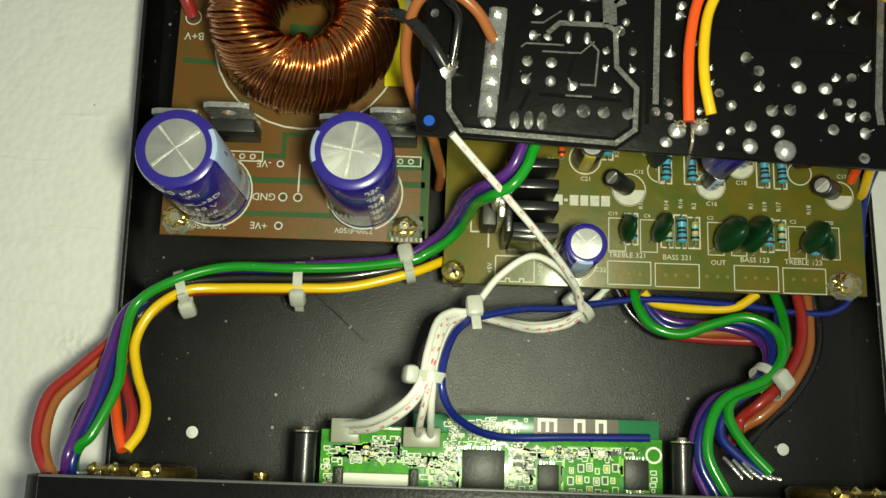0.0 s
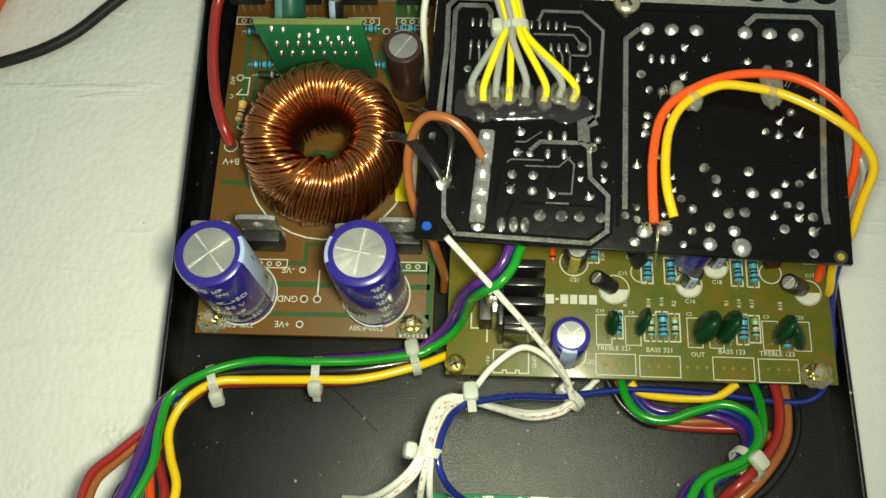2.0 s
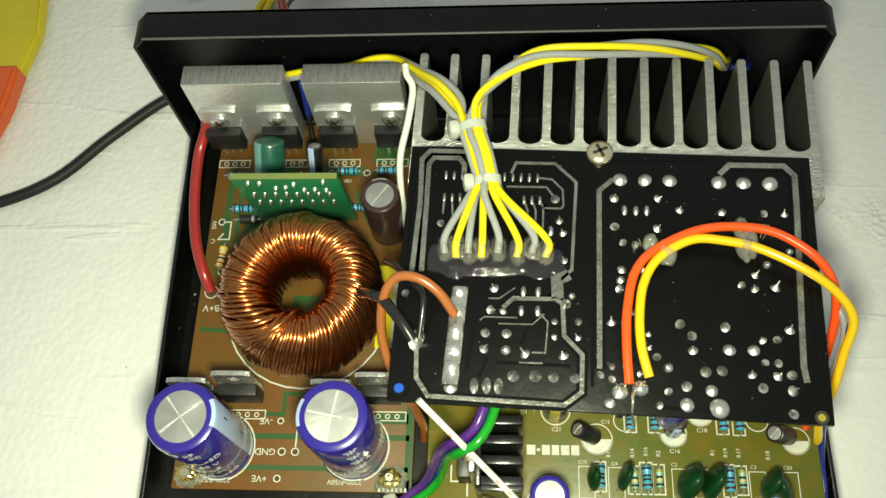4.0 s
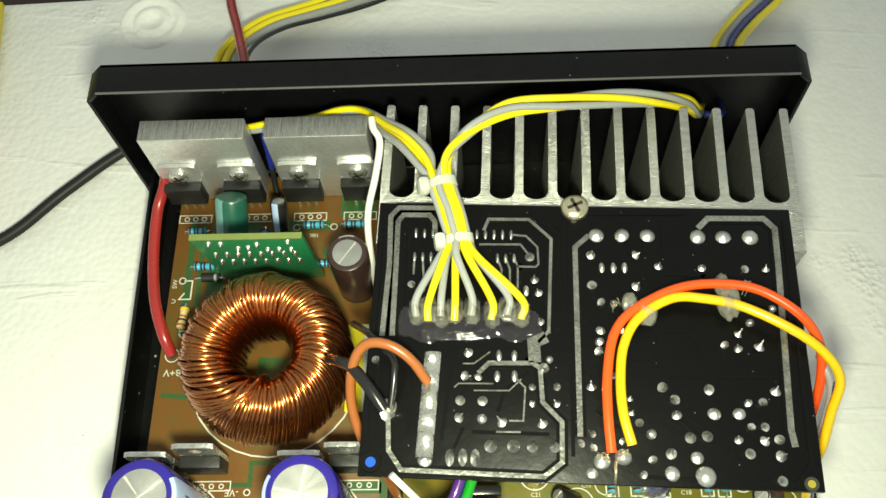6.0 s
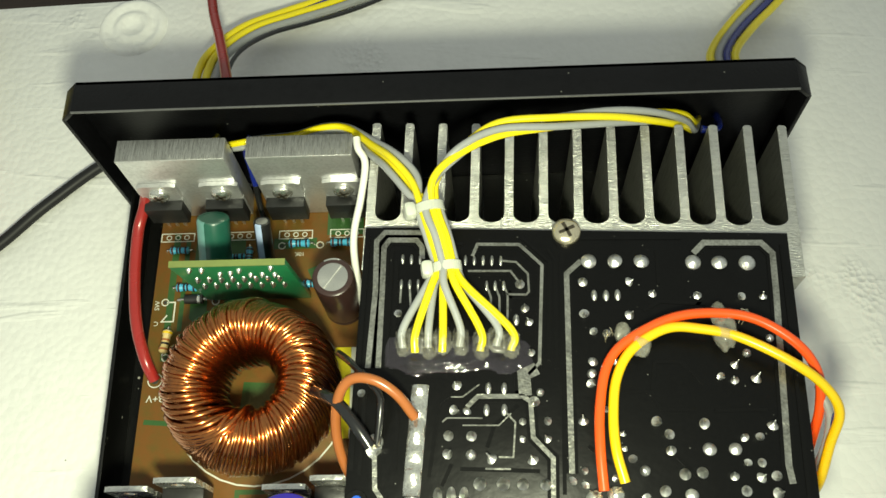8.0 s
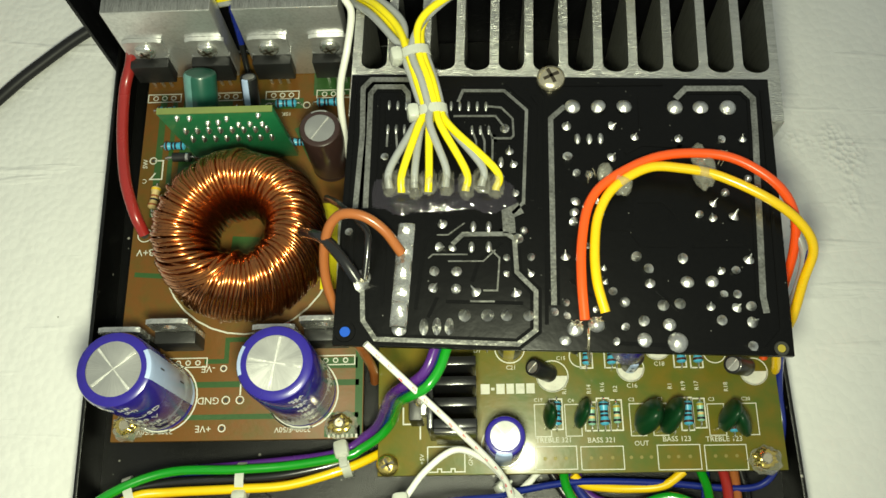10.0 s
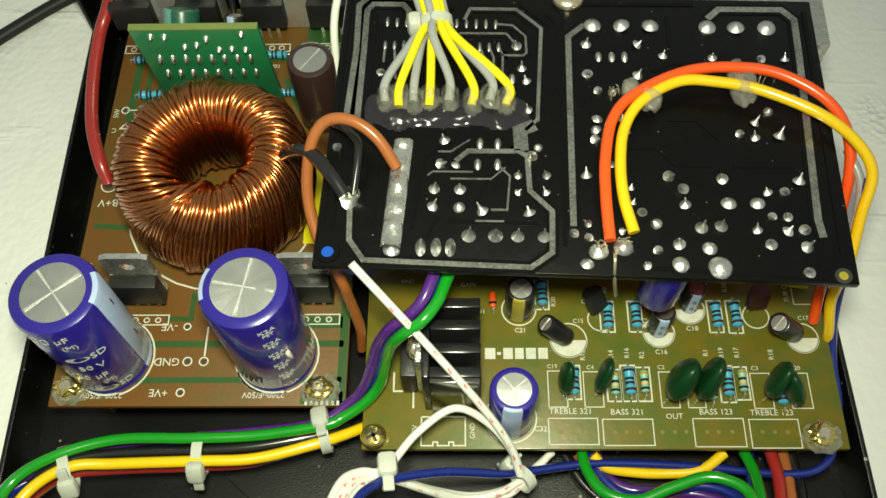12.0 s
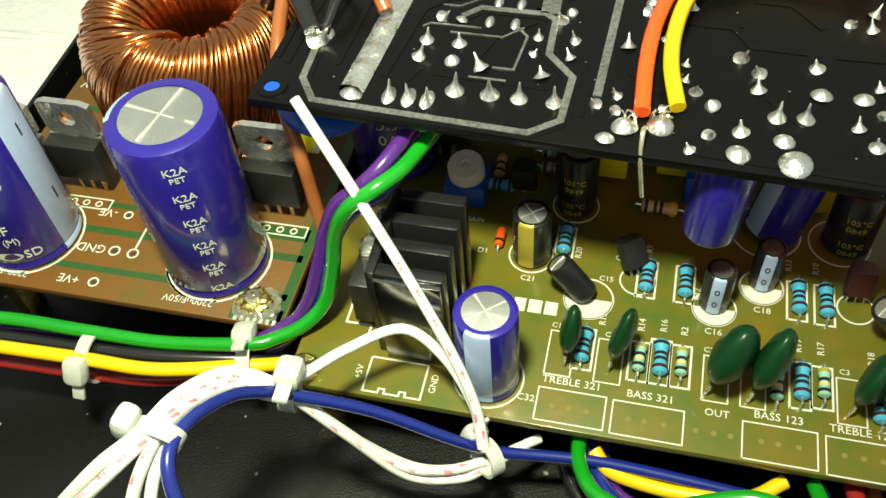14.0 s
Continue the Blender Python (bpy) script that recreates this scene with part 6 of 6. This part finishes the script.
# ---- radio board, spacers and potentiometers at the front ----
bt = thing("radio_board", (0.6, 4.7, 2.6), "bright green radio module board with chips and white antenna trace", "circuit board")
part("board", box(-3.32, 4.62, 3.55, 5.5, 2.44, 2.6, 0.01), "bt_green", bt)
part("board_wing", box(-1.2, 4.55, 5.502, 5.93, 2.44, 2.6, 0.01), "mod_green", bt)
part("board_wing", box(-2.9, -1.25, 5.502, 5.6, 2.44, 2.6, 0.01), "bt_green", bt)
for x0, x1, y0, y1, h in ((-0.02, 0.95, 4.2, 5.14, 0.12), (1.72, 2.2, 4.2, 4.85, 0.14), (3.72, 4.27, 4.35, 5.02, 0.14)):
    chip = part("chip", box(x0, x1, y0, y1, 2.605, 2.605 + h, 0.015), "epoxy", bt, "black surface-mount chip")
    n = int((x1 - x0) / 0.09)
    for k in range(n):
        for y in (y0 - 0.08, y1 + 0.01):
            part("chip_pin", box(x0 + 0.05 + k * (x1 - x0 - 0.1) / n, x0 + 0.09 + k * (x1 - x0 - 0.1) / n, y, y + 0.07, 2.6, 2.64), "tin", chip)
part("socket", box(-2.74, -1.25, 3.7, 4.54, 2.605, 2.95, 0.03), "radio_print", bt, "bright white socket")
for x in (-2.86, -1.13):
    clip = part("socket_clip", box(x - 0.1, x + 0.1, 3.7, 4.66, 2.605, 2.9, 0.03), "epoxy", bt, "black clip beside the socket")
    part("clip_spring", tube([(x - 0.04, 4.5, 2.9), (x, 4.62, 2.95), (x + 0.05, 4.5, 2.93), (x - 0.02, 4.2, 2.91)], 0.03, 6, 4), "tin", clip)
for x0, x1, y0, y1 in ((-3.05, -2.4, 5.2, 5.75), (-1.4, -0.55, 5.15, 5.6)):
    part("connector", box(x0, x1, y0, y1, 2.605, 3.1, 0.03), "clear_plug", bt, "cloudy plastic wire connector")
rs = random.Random(31)
sizes = [(0.1, 0.05, 0.04), (0.04, 0.04, 0.03), (0.05, 0.05, 0.04), (0.04, 0.1, 0.04), (0.03, 0.07, 0.03), (0.16, 0.1, 0.08)]
KEEP_OUT = ((-0.02, 0.95, 4.2, 5.14), (1.72, 2.2, 4.2, 4.85), (3.72, 4.27, 4.35, 5.02), (2.4, 3.6, 3.85, 4.9), (4.2, 4.62, 4.92, 5.35), (-2.98, -1.0, 3.7, 4.66), (1.55, 4.6, 5.35, 5.95), (-3.05, -2.4, 5.2, 5.9), (-1.4, -0.55, 5.1, 5.9))
free = lambda x, y, g: not any(x0 - g < x < x1 + g and y0 - g < y < y1 + g for x0, x1, y0, y1 in KEEP_OUT) and not (x < -1.2 and y > 5.35)
made = 0
for i in range(52):
    for j in range(13):
        x, y = -3.15 + 0.147 * i + rs.uniform(-0.02, 0.02), 3.92 + 0.152 * j + rs.uniform(-0.02, 0.02)
        if made < 290 and free(x, y, 0.13) and noise.noise(Vector((x * 1.3, y * 1.7, 2))) > -0.12 and rs.random() < 0.8:
            w, h, t = rs.choice(sizes)
            part("surface_part", box(x - w / 2, x + w / 2, y - h / 2, y + h / 2, 2.6, 2.6 + t), rs.choice(("radio_print", "radio_print", "silk", "gold_mark", "epoxy", "epoxy")), bt)
            made += 1
# white print round the small parts, and pale and dark tracks between them
bm = bmesh.new()
for k in range(820):
    x, y = rs.uniform(-3.2, 4.5), rs.uniform(3.85, 5.85)
    if not free(x, y, 0.1):
        continue
    w, h = rs.choice(((0.13, 0.09), (0.09, 0.13), (0.2, 0.1), (0.07, 0.07)))
    ribbon([(x - w / 2, y - h / 2), (x + w / 2, y - h / 2), (x + w / 2, y + h / 2), (x - w / 2, y + h / 2), (x - w / 2, y - h / 4)], 0.022, 2.6, bm, 0.003)
tagged(part("white_print", bm, "radio_print", bt), "fine white print round the parts", kind="stuff")
for colour, count, w in (("bt_light", 300, 0.06), ("mod_green", 260, 0.06), ("ink", 170, 0.035)):
    bm = bmesh.new()
    for k in range(count):
        x, y = rs.uniform(-3.2, 4.0), rs.uniform(3.85, 5.3)
        d, up = rs.uniform(0.15, 0.6), rs.choice((-0.2, -0.1, 0.1, 0.2))
        pts = [(x, y), (x + d, y), (x + d + abs(up), y + up)] if rs.random() < 0.6 else [(x, y), (x, y + 2 * up)]
        if all(free(*q, 0.03) and q[0] < 4.55 and 3.6 < q[1] < 5.45 for q in pts):
            ribbon(pts, w, 2.6, bm, 0.002)
    tagged(part("track_print", bm, colour, bt), "fine tracks on the green board", kind="stuff")
part("pad_ring", circle(4.42, 5.14, 0.17, 0, 360, 0.05, 2.6), "radio_print", bt, "white ring round a pad")
for i in range(6):
    for j in range(4):
        x, y = 2.42 + 0.2 * i + 0.04 * (j % 2), 3.9 + 0.26 * j + 0.03 * (i % 3)
        w, h = (0.13, 0.17) if (i + 2 * j) % 3 else (0.09, 0.12)
        part("printed_box", ribbon([(x, y), (x + w, y), (x + w, y + h), (x, y + h), (x, y + 0.01)], 0.022, 2.6, None, 0.012), "radio_print", bt)
        if (i * 3 + j) % 4:
            part("surface_part", box(x + 0.03, x + w - 0.03, y + 0.03, y + h - 0.03, 2.6, 2.64), ("epoxy", "silk", "epoxy", "gold_mark")[(i + j) % 4], bt)
part("antenna_base", box(1.62, 3.6, 5.55, 5.92, 2.601, 2.606), "wafer", bt)
for x, n in ((1.75, 3), (2.6, 2), (3.1, 2)):
    pts = [(x, 5.6), (x, 5.87), (x + 0.19 * (n - 1), 5.87), (x + 0.19 * (n - 1), 5.6)]
    part("antenna", ribbon(pts, 0.075, 2.606, None, 0.006), "radio_print", bt, "white antenna trace")
    if n == 3:
        part("antenna", ribbon([(x + 0.19, 5.6), (x + 0.19, 5.84)], 0.075, 2.606, None, 0.006), "radio_print", bt)
for x, y0, y1 in ((-3.66, 3.4, 5.42), (5.05, 3.4, 5.45)):
    s = thing("spacer", (x, 4.3, 2.6), "black plastic spacer with a screw end", "spacer", "panel spacers")
    part("sleeve", lathe([(0, 0), (0.26, 0), (0.26, y1 - y0 - 0.04), (0.22, y1 - y0), (0, y1 - y0)], (x, y0, 2.75), 24, RX(-90)), "cap_black", s)
    part("screw_end", lathe([(0, 0), (0.28, 0), (0.28, 0.03), (0.12, 0.05), (0.1, 0.12), (0, 0.12)], (x, y1, 2.75), 16, RX(-90)), "steel", s)


def pot(x, r, tags):
    """A ganged rotary potentiometer lying on its side: brass drum, brown wafers and solder tags."""
    z = 1.8
    p = thing("potentiometer", (x, 4.1, z - r), "brass-cased potentiometer with brown wafers and solder tags", "potentiometer", "potentiometers")
    rings = [(0, 0), (r * 0.9, 0), (r * 0.97, 0.04), (r * 0.97, 0.36), (r * 0.93, 0.40), (r * 0.93, 0.48), (r * 0.97, 0.52), (r * 0.97, 0.92), (r * 0.9, 1.0), (r * 0.3, 1.02), (0, 1.02)]
    part("drum", lathe(rings, (x, 3.5, z), 40, RX(-90)), "pot_case", p, "dull brass drum")
    for y in (3.62, 4.12):
        w = part("wafer", box(x - r * 0.72, x + r * 0.72, y, y + 0.14, z + r * 0.55, z + r + 0.08, 0.02), "wafer", p, "brown wafer")
        for k in range(tags):
            a = x + r * 1.1 * (k / (tags - 1) - 0.5)
            lug = tube([(a, y + 0.07, z + r), (a, y + 0.12, z + r + 0.16), (a + 0.03, y + 0.3, z + r + 0.22), (a + 0.05, y + 0.46, z + r + 0.14)], 0.05, 8, 4)
            part("tag", lug, "tin" if k % 2 else "pot_case", w)
            part("solder_lump", lathe([(0, 0), (0.1, 0.02), (0.12, 0.08), (0.07, 0.15), (0, 0.17)], (a + 0.03, y + 0.34, z + r + 0.14), 12), "brass", w)


pot(-7.62, 1.3, 4)
pot(9.0, 1.22, 4)
clamp = thing("bracket", (-8.7, 4.2, 2.4), "bent bright metal bracket beside the potentiometer", "bracket")
part("strip", tube([(-8.95, 4.0, 2.6), (-8.9, 4.3, 3.0), (-8.6, 4.34, 3.06), (-8.2, 4.36, 3.05)], 0.06, 8, 4), "tin", clamp)
bb = thing("brass_bush", (-4.68, 4.2, 2.4), "ribbed brass bush behind the front panel", "bush")
part("barrel", lathe([(0, 0), (0.2, 0), (0.2, 0.2), (0.17, 0.25), (0.2, 0.3), (0.2, 0.55), (0, 0.6)], (-4.68, 3.9, 2.5), 20, RX(-90)), "brass", bb)
for k in range(5):
    x = 5.95 + 0.22 * k
    wire("wire_end", [(x, 5.15 - 0.05 * k, 2.9), (x + 0.15, 4.95 - 0.05 * k, 3.05), (x + 0.35, 4.7, 3.1)], 0.05, "tin", "tinned bare wire end on a potentiometer tag", "wire", "bare ends")

tagged(part("bristle", tube([(-4.08, 9.08, 0.02), (-3.37, 8.48, 0.05), (-2.63, 7.82, 0.02)], 0.014, 5, 5), "w_black", None, base=(-3.4, 8.5, 0.0)), "fine dark bristle lying on the tray", "bristle")
# ---- cables and packaging outside the case ----
wire("cable", [(-8.6, 24.6, 0.3), (-10.5, 24.3, 0.1), (-12.5, 22.65, 0.08), (-14.2, 20.95, 0.08), (-16.3, 19.95, 0.08), (-19.5, 19.2, 0.08)], 0.2, "cable_black", "black round cable lying on the foam", "cable")
wire("cable", [(-5.3, 23.62, 3.0), (-5.6, 24.6, 3.6), (-5.95, 25.8, 3.2), (-6.5, 27.5, 2.4), (-7.1, 29.3, 1.6), (-7.6, 31.5, 0.6), (-7.8, 34, -1.5)], 0.17, "w_red", "red supply cable leaving the back panel", "cable", "rear cables")
wire("wire", [(-4.6, 22.5, 4.3), (-4.74, 22.1, 4.1), (-4.74, 21.9, 3.5), (-4.7, 21.6, 2.9)], 0.09, "w_blue", "dark blue sleeve between the bars", group="bar wires")
wire("wire", [(-4.7, 21.62, 2.95), (-4.68, 21.3, 2.5), (-4.6, 20.9, 2.1), (-4.55, 20.7, 1.86)], 0.09, "w_black", "black wire down between the bars", group="bar wires")
for c, n, o, low, r in (("w_lemon", "yellow", 0.0, 0.0, 0.14), ("w_blue", "blue", 0.2, 0.3, 0.14), ("w_lemon", "yellow", 0.32, 0.0, 0.14), ("w_grey", "grey", 0.62, 0.05, 0.14), ("w_black", "black", 0.98, 0.05, 0.075)):
    wire("cable", [(-6.6 + o * 0.6, 23.62, 2.0 - low), (-7.0 + o, 25.2, 2.4 - low), (-7.2 + o, 26.4, 2.0 - low), (-7.0 + o, 27.6, 1.5 - low), (-6.2 + o, 29.0 - 0.3 * o, 0.9 - low), (-4.9 + o, 30.0 - 0.5 * o, 0.4 - low / 2), (-3.2 + o, 30.9 - 0.6 * o, 0.1), (0.0 + o, 32.6 - 0.5 * o, -0.3), (3.0, 34.0 - o, -1.5)], r, c, n + " insulated cable curving over the foam", "cable", "rear cables")
for k, (c, n) in enumerate((("w_lemon", "yellow"), ("w_grey", "grey"), ("w_blue", "dark blue"), ("w_lemon", "yellow"))):
    o = 0.26 * k
    wire("cable", [(8.6 + o * 0.7, 23.62, 2.4), (9.2 + o, 25.0, 2.6), (9.4 + o, 26.4, 2.0), (10.3 + o + 0.1 * (k == 3), 28.0, 1.2), (11.6 + o * 1.3, 29.8, 0.4), (13.5 + o, 32.0, 0.1), (15, 34, -1.5)], 0.14, c, n + " insulated cable behind the case", "cable", "rear cables")
for name, colour, pts, lab in (("packet", "bag_yellow", [(-16.4, 31), (-15.9, 27.0), (-16.3, 24.8), (-17.2, 24.4), (-22, 25), (-22, 31)], "glossy yellow plastic packet at the foam edge"), ("packet", "bag_orange", [(-16.2, 25.4), (-16.35, 23.5), (-16.9, 21.6), (-18, 20.5), (-22, 20), (-22, 25.2)], "glossy orange plastic packet at the foam edge")):
    bm = prism(pts, -0.1, 0.5 if colour == "bag_yellow" else 0.8)
    bmesh.ops.bevel(bm, geom=list(bm.edges), offset=0.2, segments=3, affect="EDGES")
    tagged(part(name, bm, colour, None, base=(-18, 25, -0.1)), lab, "packet")
# moulded ring in the foam
ring = part("foam_ring", lathe([(0.0, 0.02), (0.3, 0.03), (0.42, 0.14), (0.58, 0.16), (0.7, 0.05), (0.84, 0.03), (0.98, 0.13), (1.13, 0.14), (1.28, -0.02)], (-10.6, 29.95, -0.12), 40), "foam", None, base=(-10.6, 29.95, -0.12), sharp=60)
tagged(ring, "round moulded ring on the white foam", "foam ring", kind="structure")
